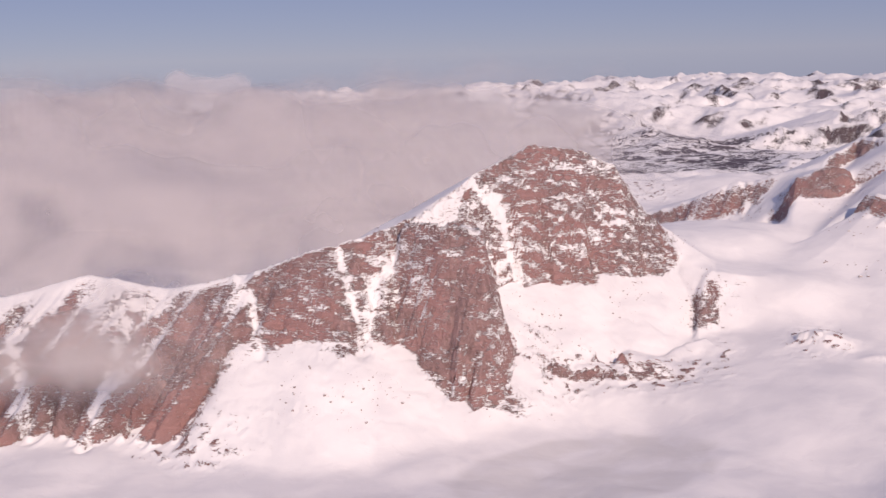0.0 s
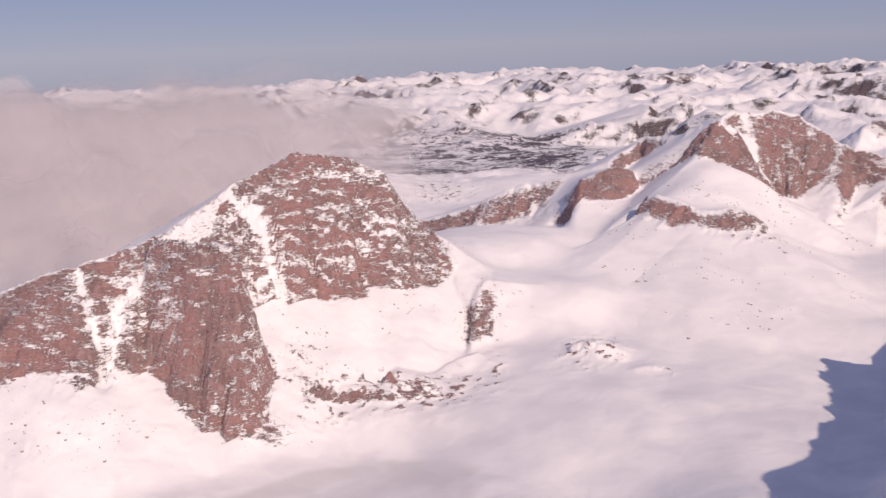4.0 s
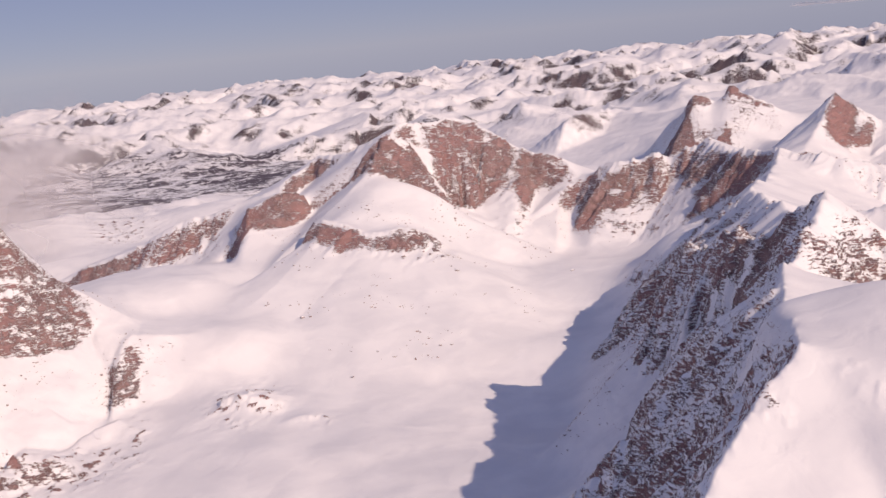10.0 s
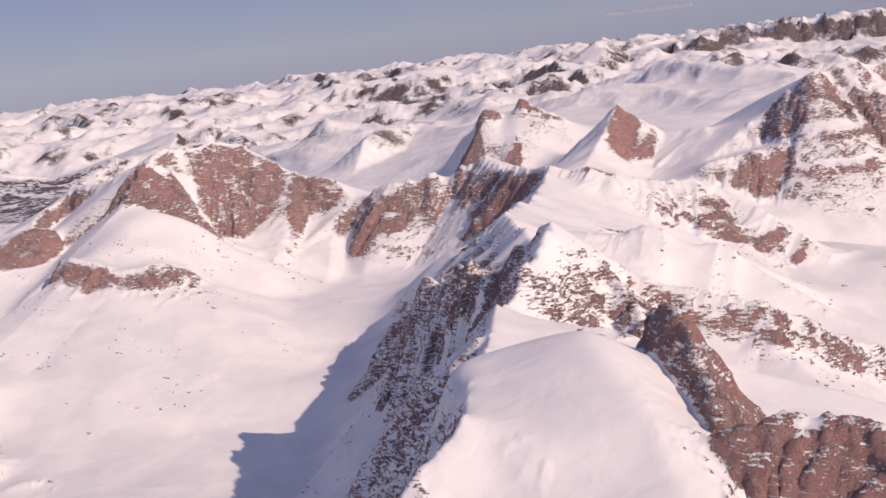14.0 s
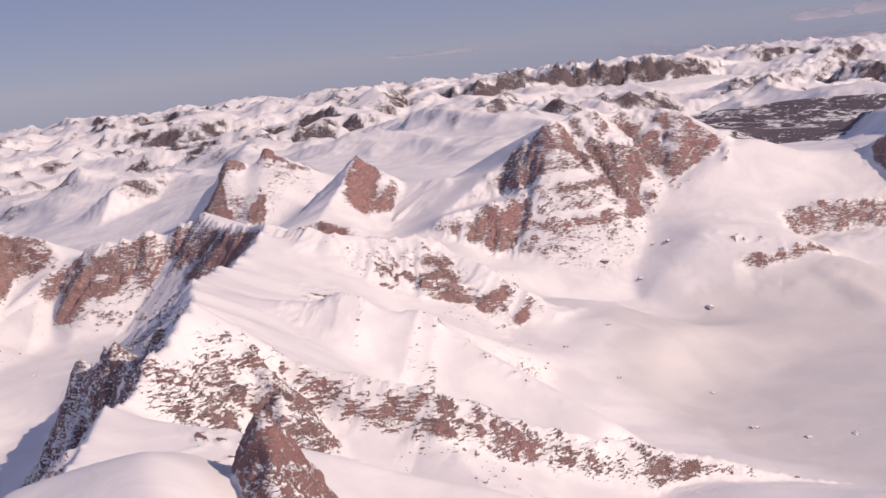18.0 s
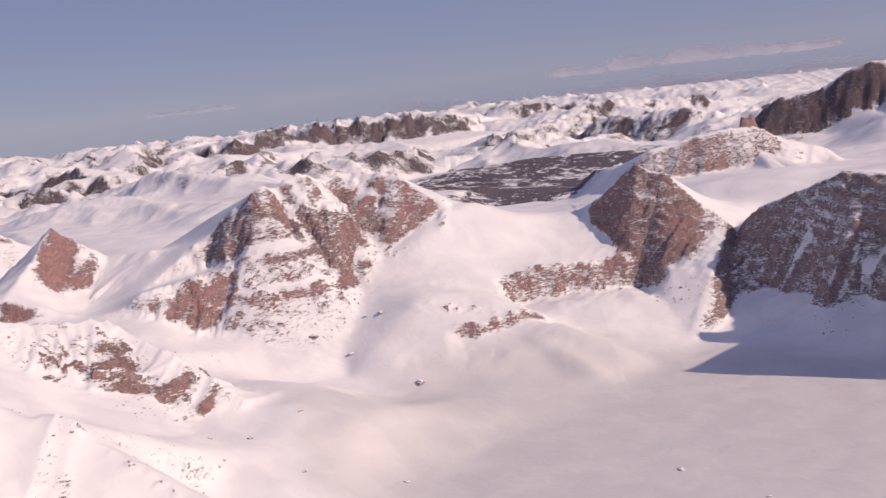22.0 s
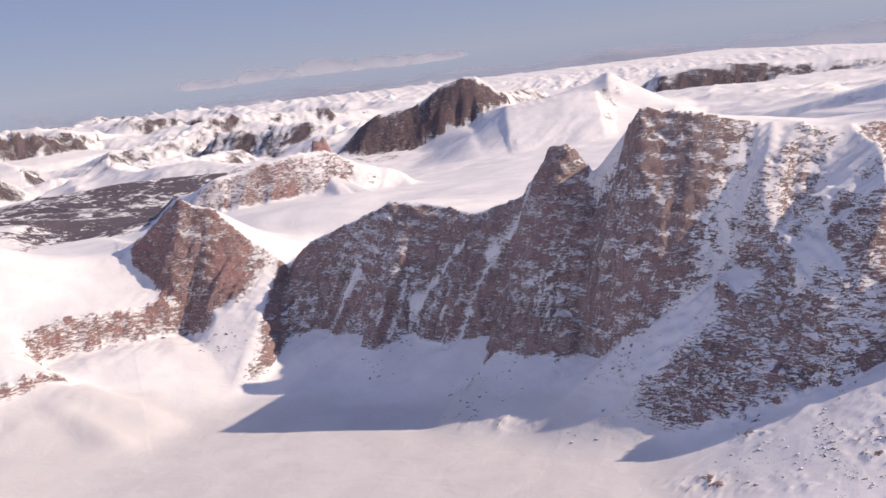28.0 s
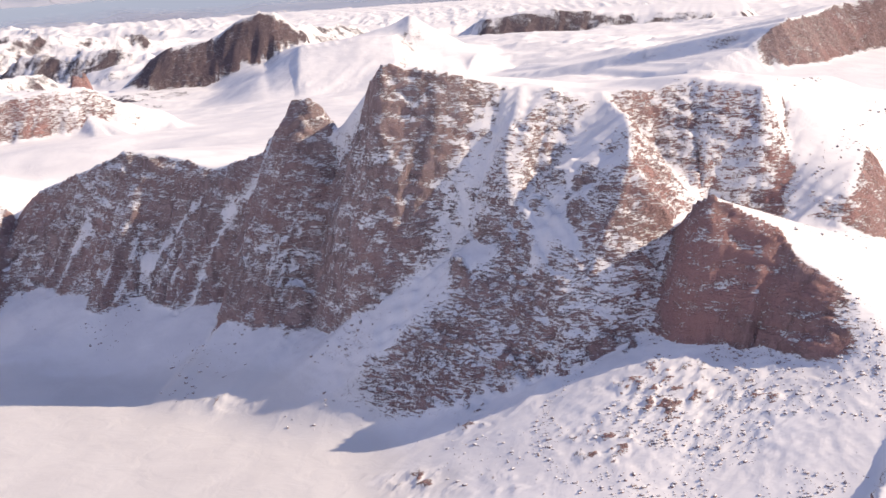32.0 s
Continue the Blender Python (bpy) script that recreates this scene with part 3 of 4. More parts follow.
def terrain(X, Y, RR):
    """Heights, owner and bareness over the plan."""
    ground = base(X, Y)
    far = np.clip((RR - 2.1) / 1.3, 0, 1)
    plain = np.clip(1.6 * (1 - np.hypot((X - 0.5) / 1.15, (Y - 3.9) / 1.3)), 0, 1)
    plain = np.maximum(plain, 0.95 * np.clip(1.8 * (1 - np.hypot((X - 2.9) / 1.15, (Y - 1.5) / 1.1)), 0, 1))
    plain = np.maximum(plain, 0.8 * np.clip(1.8 * (1 - np.hypot((X - 1.55) / 0.45, (Y - 2.95) / 0.45)), 0, 1))
    far = far * (1 - 0.88 * plain)
    wide = np.clip((RR - 4.5) / 5.0, 0, 1)
    ground = ground + 0.006 * fbm(X * 4, Y * 4, 3, 11) + 0.0016 * fbm(X * 18, Y * 18, 3, 14) + 0.0045 * fbm(X * 4 - Y * 4, X * 9 + Y * 9, 4, 15)
    ground = ground + 0.0011 * fbm(X * 16 - Y * 20, X * 60 + Y * 48, 3, 19) * np.clip(2.3 - RR, 0, 1)
    ground = ground + 0.0030 * fbm(X * 13 + Y * 4, Y * 4.5 - X * 2, 3, 27) * np.clip((1.0 - X) * 4, 0, 1) * np.clip((Y - 0.8) * 4, 0, 1) * np.clip(2.3 - RR, 0, 1)
    ranges = sharp_ranges(X * 1.25 + 0.35 * perlin(X * 1.3, Y * 1.3, 24), Y * 1.25 + 0.35 * perlin(X * 1.3, Y * 1.3, 26), 6, 21)
    calm = 1 - 0.7 * np.clip((X - 3.1) / 1.2, 0, 1) * np.clip((5.2 - Y) / 1.5, 0, 1)
    ground = ground + far * calm * (0.085 * (ranges - 0.45) + 0.07 * wide * (crags(X * 0.5, Y * 0.5 + 4, 4, 31) - 0.3))
    ice = np.clip((1 - np.hypot((X - 1.50) / 0.37, (Y - 0.79) / 0.41)) * 4, 0, 1)
    ground = ground + (-0.339 - ground) * ice
    h, bias = ground.copy(), np.full(X.shape, -0.12) + 0.27 * far
    owner = np.zeros(X.shape, int)
    wx = X + 0.0060 * perlin(X * 8, Y * 8, 45) + 0.0030 * perlin(X * 19, Y * 19, 41) + 0.0012 * perlin(X * 47, Y * 47, 42)
    wy = Y + 0.0060 * perlin(X * 8, Y * 8, 46) + 0.0030 * perlin(X * 19, Y * 19, 43) + 0.0012 * perlin(X * 47, Y * 47, 44)
    for index, (thing, points, left, right, jag, fold, bareness, bow) in enumerate(RIDGES):
        pts = np.array(points)
        seed = int(abs(points[0][0]) * 1000 + points[0][1] * 700) % 97
        reach = REACH + max(left[0], right[0])
        m = (X > pts[:, 0].min() - reach) & (X < pts[:, 0].max() + reach) & (Y > pts[:, 1].min() - reach) & (Y < pts[:, 1].max() + reach)
        sunny, rear = bareness if isinstance(bareness, tuple) else (bareness, min(bareness, -0.22))
        folds = (0.6 * fold if rear > 0 else 0.05 * fold, 0.6 * fold if sunny > -0.1 else 0.3 * fold)
        r, near_side = crest(wx[m], wy[m], points, left, right, jag, folds, seed, bow)
        old = h[m]
        h[m] = smax(old, r, 0.004 if thing in ("slab", "gully_rock", "gendarme", "spur") else 0.011)
        win = r > old
        owner[m] = np.where(win & (r > ground[m] + 0.004), 2 * index + 1 + near_side, owner[m])
        bias[m] = np.where(win, np.where(near_side, sunny, rear), bias[m])
    return h, owner, bias


# a coarse sheet first, whose slopes tell where the fine one needs its rings
turns = np.radians(np.concatenate([np.arange(-36, -22, 0.13), np.arange(-22, 45, 0.105), np.arange(45, 86, 0.085), np.arange(86, 96, 0.4), np.arange(96, 324, 2.0)]))
trial_r = np.concatenate([np.linspace(0.0001, 0.44, 30), np.geomspace(0.45, 2.8, 450), np.geomspace(2.81, 12.0, 130)])
trial_t = np.radians(np.arange(-37, 97, 0.5))
R0, T0 = np.meshgrid(trial_r, trial_t, indexing="ij")
rise = np.gradient(terrain(CENTRE[0] + R0 * np.sin(T0), CENTRE[1] + R0 * np.cos(T0), R0)[0], axis=0) / np.gradient(R0, axis=0)
need = np.sqrt(1 + np.clip(1.5 * rise, 0, 6) ** 2)
for k in range(3):
    need = (np.roll(need, 1, 0) + need + np.roll(need, -1, 0)) / 3
    need = (np.roll(need, 1, 1) + need + np.roll(need, -1, 1)) / 3
need = need / spacing(R0)
RINGS = 1085
RR = np.empty((RINGS, len(turns)))
total = np.concatenate([np.zeros((1, len(trial_t))), np.cumsum((need[1:] + need[:-1]) / 2 * np.diff(R0, axis=0), axis=0)])
lines = [np.interp(np.linspace(0, 1, RINGS), total[:, j] / total[-1, j], trial_r) for j in range(len(trial_t))]
for k, angle in enumerate(turns):
    spot = np.clip((angle - trial_t[0]) / (trial_t[1] - trial_t[0]), 0, len(trial_t) - 1.001)
    j = int(spot)
    RR[:, k] = lines[j] + (spot - j) * (lines[j + 1] - lines[j])
TT = np.broadcast_to(turns, RR.shape)
X, Y = CENTRE[0] + RR * np.sin(TT), CENTRE[1] + RR * np.cos(TT)
H, OWNER, BIAS = terrain(X, Y, RR)

# wind smooths the open snow
snowfield = np.where((BIAS < 0) & (RR < 2.6), 1.0, 0.0)
for k in range(3):
    snowfield = np.minimum(snowfield, (np.roll(snowfield, 2, 0) + np.roll(snowfield, -2, 0) + np.roll(snowfield, 2, 1) + np.roll(snowfield, -2, 1)) / 4)
for k in range(20):
    soft_h = (np.roll(H, 1, 0) + np.roll(H, -1, 0) + np.roll(H, 1, 1) + np.roll(H, -1, 1)) / 4
    H[3:-3] += (0.8 * snowfield * (soft_h - H))[3:-3]
# snow gullies and ledges across the walls: line in the plan, half width, depth
GULLIES = [
    ([(-.220, 1.375), (-.205, 1.328), (-.195, 1.295)], .0055, .010), ([(-.020, 1.410), (-.061, 1.372), (-.084, 1.344), (-.094, 1.290)], .008, .012),
    ([(-.128, 1.372), (-.104, 1.333), (-.088, 1.300)], .006, .008), ([(.030, 1.462), (.061, 1.466), (.082, 1.448)], .0045, .005),
    ([(-.345, 1.375), (-.354, 1.300), (-.368, 1.225)], .008, .012), ([(-.475, 1.37), (-.430, 1.25)], .008, .010),
    ([(1.940, .815), (1.933, .867), (1.890, .905)], .0035, .006), ([(1.945, .905), (1.925, .965)], .003, .005),
    ([(1.918, .560), (1.886, .590), (1.858, .606), (1.800, .640)], .012, .012),
    ([(1.890, .503), (1.853, .516), (1.822, .520)], .008, .004),
    ([(1.945, 1.04), (1.905, 1.08)], .003, .006), ([(.715, .96), (.675, 1.02)], .006, .006), ([(1.66, 1.60), (1.665, 1.52)], .005, .010),
    ([(1.60, 1.60), (1.59, 1.53)], .004, .008), ([(1.72, 1.59), (1.71, 1.51)], .005, .008), ([(.745, 1.86), (.75, 1.77)], .006, .006),
]
SNOWY = np.zeros(X.shape)
for line, half, depth in GULLIES:
    for (ax, ay), (bx, by) in zip(line, line[1:]):
        box = np.hypot(X - (ax + bx) / 2, Y - (ay + by) / 2) < math.hypot(bx - ax, by - ay) / 2 + 4 * half
        px, py = X[box] + 0.005 * perlin(X[box] * 60, Y[box] * 60, 5), Y[box] + 0.005 * perlin(X[box] * 60, Y[box] * 60, 6)
        t = np.clip(((px - ax) * (bx - ax) + (py - ay) * (by - ay)) / ((bx - ax) ** 2 + (by - ay) ** 2), 0, 1)
        cut = np.clip(0.75 + 1.1 * perlin(px * 90, py * 90, 8), 0.15, 1) * np.exp(-(np.hypot(px - ax - t * (bx - ax), py - ay - t * (by - ay)) / half) ** 2)
        SNOWY[box] = np.maximum(SNOWY[box], cut)
        H[box] -= depth * 0.5 * cut
# hummocks of the moraine below the brown peak
heap = np.clip(1.6 * (1 - np.hypot((X - 1.715) / 0.11, (Y - 0.36) / 0.16)), 0, 1)
H += heap * (0.0016 * (crags(X * 34, Y * 34, 4, 95) - 0.5) + 0.0010 * fbm(X * 130, Y * 130, 3, 97))


# rock bands where a snow slope breaks off: line in the plan, its right side drops, depth, width of the band, reach of the drop, rock that shows
BANDS = [
    ([(1.735, 1.362), (1.752, 1.352), (1.795, 1.334), (1.81, 1.320), (1.833, 1.308), (1.856, 1.288), (1.869, 1.279), (1.892, 1.261), (1.915, 1.243)], .030, .017, .10, .55),
    ([(1.590, 1.308), (1.63, 1.277), (1.67, 1.262), (1.72, 1.247)], .009, .006, .06, .40),
    ([(.085, 1.362), (.12, 1.345), (.16, 1.352), (.20, 1.346), (.235, 1.338), (.262, 1.318)], .006, .005, .05, .34),
]
BROKEN, BAND = np.zeros(X.shape), np.zeros(X.shape)
for line, depth, half, back, show in BANDS:
    mid = np.mean(line, axis=0)
    box = np.hypot(X - mid[0], Y - mid[1]) < 0.5 * math.dist(line[0], line[-1]) + back + 0.05
    px, py = X[box] + 0.006 * fbm(X[box] * 40, Y[box] * 40, 3, 15), Y[box] + 0.006 * fbm(X[box] * 40, Y[box] * 40, 3, 16)
    near, hand, edge = np.full(px.shape, 9.0), np.zeros(px.shape), np.zeros(px.shape)
    for k, ((ax, ay), (bx, by)) in enumerate(zip(line, line[1:])):
        raw = ((px - ax) * (bx - ax) + (py - ay) * (by - ay)) / ((bx - ax) ** 2 + (by - ay) ** 2)
        t = np.clip(raw, 0, 1)
        d = np.hypot(px - ax - t * (bx - ax), py - ay - t * (by - ay))
        closer = d < near
        hand = np.where(closer, (bx - ax) * (py - ay) - (by - ay) * (px - ax), hand)
        edge = np.where(closer, (k + t) / (len(line) - 1), edge)
        near = np.where(closer, d, near)
    side = np.where(hand < 0, near, -near)
    ends = np.clip(8 * np.minimum(edge, 1 - edge), 0, 1)
    fade = np.clip(1 - side / back, 0, 1)
    H[box] -= depth * ends * np.clip(side / half, 0, 1) * fade * fade * (3 - 2 * fade)
    BAND[box] = np.maximum(BAND[box], (show > 0.3) * ends * np.exp(-((side - 0.5 * half) / (0.6 * half)) ** 2))
    BROKEN[box] = np.maximum(BROKEN[box], 0.6 * show * ends * np.exp(-((side - 0.4 * half) / half) ** 2))


def rocks(x, y, rx, ry, degrees, amount):
    """Rocks poking through the snow in an oval of the plan."""
    c, s = math.cos(radians(degrees)), math.sin(radians(degrees))
    box = np.hypot(X - x, Y - y) < 2.0 * max(rx, ry)
    u, v = X[box] - x, Y[box] - y
    BROKEN[box] = np.maximum(BROKEN[box], amount * np.exp(-1.1 * (((u * c + v * s) / rx) ** 2 + ((v * c - u * s) / ry) ** 2)))


rocks(0.121, 1.323, 0.045, 0.027, -144, 0.30)
rocks(0.179, 1.356, 0.059, 0.038, -174, 0.35)
rocks(0.230, 1.330, 0.049, 0.044, 97, 0.40)
rocks(0.295, 1.355, 0.079, 0.016, 79, 0.30)
rocks(0.396, 1.366, 0.057, 0.038, 70, 0.35)
rocks(-0.282, 1.241, 0.095, 0.029, 170, 0.25)
rocks(-0.259, 1.206, 0.052, 0.026, 160, 0.45)
rocks(0.099, 1.389, 0.031, 0.017, 62, 0.25)
rocks(-0.103, 1.294, 0.038, 0.018, -160, 0.25)
rocks(0.013, 1.279, 0.038, 0.017, -166, 0.10)
rocks(0.121, 1.341, 0.040, 0.029, 57, 0.35)
rocks(0.214, 1.327, 0.055, 0.032, 148, 0.45)
rocks(0.260, 1.341, 0.044, 0.023, 89, 0.30)
rocks(0.406, 1.373, 0.050, 0.036, 85, 0.40)
rocks(0.457, 1.289, 0.015, 0.010, 72, 0.35)
rocks(0.843, 1.405, 0.046, 0.009, 79, 0.30)
rocks(0.805, 1.692, 0.100, 0.044, 57, 0.20)
rocks(0.664, 1.583, 0.038, 0.021, -179, 0.40)
rocks(0.433, 1.916, 0.069, 0.026, 133, 0.35)
rocks(0.378, 2.425, 0.140, 0.068, 76, 0.40)
rocks(0.977, 1.633, 0.067, 0.045, 107, 0.22)
rocks(0.545, 1.844, 0.062, 0.048, 96, 0.20)
rocks(0.966, 1.630, 0.082, 0.035, 115, 0.25)
rocks(1.148, 1.349, 0.058, 0.036, 172, 0.30)
rocks(1.186, 1.335, 0.033, 0.026, -156, 0.35)
rocks(0.724, 0.826, 0.102, 0.021, 53, 0.40)
rocks(0.492, 0.697, 0.038, 0.012, 79, 0.15)
rocks(0.512, 0.621, 0.026, 0.009, 67, 0.20)
rocks(0.553, 0.615, 0.018, 0.009, 88, 0.15)
rocks(1.020, 1.020, 0.055, 0.006, 105, 0.30)
rocks(0.975, 1.203, 0.134, 0.027, 56, 0.35)
rocks(1.140, 1.337, 0.056, 0.032, -144, 0.30)
rocks(1.183, 1.327, 0.032, 0.024, -153, 0.40)
rocks(1.207, 1.273, 0.025, 0.013, 164, 0.35)
rocks(0.928, 1.750, 0.074, 0.025, 116, 0.25)
rocks(0.840, 0.808, 0.029, 0.014, -179, 0.40)
rocks(0.867, 0.800, 0.042, 0.011, -169, 0.35)
rocks(0.960, 0.769, 0.046, 0.014, 138, 0.12)
rocks(0.893, 1.340, 0.160, 0.019, 72, 0.30)
rocks(1.467, 1.553, 0.087, 0.058, 115, 0.35)
rocks(1.561, 1.485, 0.063, 0.036, 177, 0.35)
rocks(2.033, 1.655, 0.160, 0.017, -136, 0.60)
rocks(1.926, 1.649, 0.160, 0.025, -136, 0.35)
rocks(1.682, 1.478, 0.037, 0.024, 134, 0.30)
rocks(1.806, 1.303, 0.045, 0.036, 136, 0.30)
rocks(1.723, 1.316, 0.029, 0.024, 115, 0.40)
rocks(1.628, 1.311, 0.069, 0.011, 127, 0.40)
rocks(1.650, 1.277, 0.019, 0.011, 125, 0.50)
rocks(1.714, 1.273, 0.042, 0.028, -139, 0.15)
rocks(1.668, 1.383, 0.036, 0.023, 121, 0.15)
rocks(1.917, 1.351, 0.060, 0.023, 70, 0.25)
rocks(1.888, 1.259, 0.056, 0.024, 107, 0.30)
rocks(1.623, 1.548, 0.084, 0.046, -179, 0.20)
rocks(1.762, 0.786, 0.043, 0.014, 88, 0.25)
rocks(1.780, 0.571, 0.041, 0.021, 87, 0.30)
rocks(1.748, 0.549, 0.032, 0.014, -159, 0.35)
rocks(1.833, 0.747, 0.035, 0.021, 68, 0.20)
rocks(1.777, 0.553, 0.055, 0.015, 87, 0.35)
rocks(1.732, 0.547, 0.038, 0.019, -138, 0.30)
rocks(1.722, 0.398, 0.049, 0.040, 55, 0.35)
rocks(1.676, 0.431, 0.034, 0.021, 77, 0.35)
rocks(1.651, 0.556, 0.032, 0.018, 64, 0.35)
rocks(1.726, 0.339, 0.038, 0.029, 56, 0.25)
rocks(1.803, 0.522, 0.034, 0.016, 67, 0.25)
rocks(1.789, 0.440, 0.023, 0.019, 68, 0.30)
rocks(1.642, 0.491, 0.041, 0.013, 80, 0.20)
rocks(1.876, 0.521, 0.036, 0.024, 56, 0.15)
rocks(0.690, 0.540, 0.060, 0.030, 120, 0.50)
rocks(0.635, 0.535, 0.045, 0.030, 110, 0.55)
rocks(0.606, 0.580, 0.050, 0.012, 75, 0.30)
POKE = np.clip(2.8 * fbm(X * 85 + 0.4 * perlin(X * 30, Y * 30, 64), Y * 85, 4, 65, 0.6) + 0.05, 0, 1) * np.where(BROKEN > 0.02, 1, 0)
H += 0.006 * BROKEN * POKE


def grid_normals(p):
    """Upward normals of the sheet at its points."""
    down = np.empty_like(p)
    down[1:-1], down[0], down[-1] = p[2:] - p[:-2], p[1] - p[0], p[-1] - p[-2]
    side = np.roll(p, -1, 1) - np.roll(p, 1, 1)
    n = np.cross(side, down)
    return n / np.maximum(np.linalg.norm(n, axis=-1, keepdims=True), 1e-12)


def steepness(n):
    return np.hypot(n[..., 0], n[..., 1]) / np.maximum(n[..., 2], 0.05)


SHEET = np.stack([X, Y, H], -1)
NORM = grid_normals(SHEET)
STEEP = steepness(NORM)
BROAD = STEEP.copy()
for k in range(6):
    BROAD = (np.roll(BROAD, 1, 0) + np.roll(BROAD, 1, 1) + BROAD * 2 + np.roll(BROAD, -1, 0) + np.roll(BROAD, -1, 1)) / 6
# rock relief: broken blocks, cracks and tilted ledges, pushed out of the walls
rocky = (BROAD > 0.55) & (RR > 0.3)
p, slope = SHEET[rocky], BROAD[rocky]
size = np.clip(RR[rocky] / 2.2, 1, 2.5)
bold = np.clip((slope - 0.55) / 0.7, 0, 1) * np.clip((BIAS[rocky] + BROKEN[rocky] + 0.3 * np.clip(slope - 0.9, 0, 1)) / 0.3, 0.06, 1)
out = -np.stack([-NORM[rocky][:, 0], -NORM[rocky][:, 1]], -1)
out /= np.maximum(np.linalg.norm(out, axis=1, keepdims=True), 1e-9)
px, py, pz = (p[:, 0] / size, p[:, 1] / size, p[:, 2] / size)
block = 0.0044 * (0.30 - np.abs(perlin3(px * 24, py * 24, pz * 17, 3))) + 0.0022 * (0.28 - np.abs(perlin3(px * 52, py * 52, pz * 40, 5)))
block += 0.0013 * perlin3(px * 110, py * 110, pz * 90, 7) + 0.0008 * perlin3(px * 230, py * 230, pz * 200, 9)
sway = perlin3(px * 13, py * 13, pz * 13, 11)
for per, dip, keen, seed in ((0.017, 0.30, 0.30, 13), (0.0080, 0.42, 0.36, 15)):
    s = (pz + dip * (0.8 * px - 0.6 * py) + 0.010 * sway) / per + 0.9 * perlin3(px * 60, py * 60, pz * 30, seed)
    tooth = s - np.floor(s)
    saw = np.where(tooth < 0.8, tooth / 0.8, (1 - tooth) / 0.2) - 0.5
    block += np.clip(3.0 - RR[rocky], 0, 1) * np.clip(keen * (0.6 + 1.6 * perlin3(px * 20, py * 20, pz * 20, seed + 1)), 0, 0.55) * saw * per / np.clip(slope, 0.7, 5)
push = block * bold * size
flat = np.clip(1.5 - slope, 0, 1) * 0.7
SHEET[rocky] += np.concatenate([out * (push * (1 - flat))[:, None], (push * flat)[:, None]], 1)
NORM = grid_normals(SHEET)
STEEP = steepness(NORM)
FAR = np.clip((RR - 2.1) / 1.3, 0, 1)
fine = np.clip((STEEP - BROAD) * 0.24, -0.34, 0.2)
STEEP = BROAD * (1 + 0.35 * FAR)
BARE = np.clip((STEEP - 1.0 + 0.22 * FAR) / 0.7, -0.6, 0.20) + BIAS * np.where(BIAS > 0, np.clip((STEEP - 0.65 + 0.20 * FAR) / 0.4, 0, 1), np.clip(STEEP / 0.5, 0, 1)) + 0.22 * fbm(X * 9, Y * 9, 4, 61) * np.clip(STEEP * 1.4, 0, 1)
BARE = BARE + 0.75 * FAR * fbm(X * 11, Y * 11, 3, 63) * np.clip(STEEP * 2.2, 0, 1)
BARE = np.minimum(BARE, 0.60) + fine * np.clip(BARE + 0.6, 0, 1) - 0.75 * SNOWY + (0.16 + 0.4 * fbm(X * 60, Y * 60, 3, 99)) * heap
BARE = BARE + BAND * np.maximum(0.36 - BARE, 0)
BARE = BARE + np.clip(BROKEN * 3.4, 0, 1) * POKE * np.maximum(0.56 - BARE, 0)
FOREST = np.clip(1 - np.hypot((X - 2.68) / 0.62, (Y - 2.02) / 0.46), 0, 1) * 1.6
FOREST = np.maximum(FOREST, np.clip(1 - np.hypot((X - 0.5) / 1.3, (Y - 4.0) / 1.3), 0, 1) * 0.9)
FOREST = np.clip(FOREST, 0, np.where(X > 1.8, 0.66, 0.46)) + 0.45 * fbm(X * 3, Y * 3, 3, 81) * (FOREST > 0)
ICE = np.clip(2.5 * (1 - np.hypot((X - 1.50) / 0.40, (Y - 0.90) / 0.50)), 0, 1)
ICE = np.maximum(ICE, 0.55 * np.clip(4 * (1 - np.hypot((X - 0.12 - 0.3 * (Y - 1.13)) / 0.15, (Y - 1.13) / 0.145)), 0, 1))
POINTS = (SHEET * METRES + np.array([0, 0, EYE])).reshape(-1, 3)


def patch(name, pick):
    """One mesh from the faces of the sheet that pick names."""
    rows, cols = RR.shape
    i, j = np.nonzero(pick)
    a, b = i * cols + j, i * cols + (j + 1) % cols
    quads = np.stack([a, b, b + cols, a + cols], 1)
    used, inverse = np.unique(quads, return_inverse=True)
    me = bpy.data.meshes.new(name)
    me.vertices.add(len(used))
    me.vertices.foreach_set("co", POINTS[used].astype(np.float32).ravel())
    me.loops.add(quads.size)
    me.loops.foreach_set("vertex_index", inverse.ravel().astype(np.int32))
    me.polygons.add(len(quads))
    me.polygons.foreach_set("loop_start", np.arange(0, quads.size, 4, dtype=np.int32))
    me.update(calc_edges=True)
    for key, grid in (("bare", BARE), ("forest", FOREST), ("ice", ICE)):
        me.attributes.new(key, "FLOAT", "POINT").data.foreach_set("value", grid.ravel()[used].astype(np.float32))
    me.polygons.foreach_set("use_smooth", np.ones(len(quads), bool))
    me.normals_split_custom_set_from_vertices(NORM.reshape(-1, 3)[used].astype(np.float32))
    me.materials.append(ALPINE)
    return new(name, me)


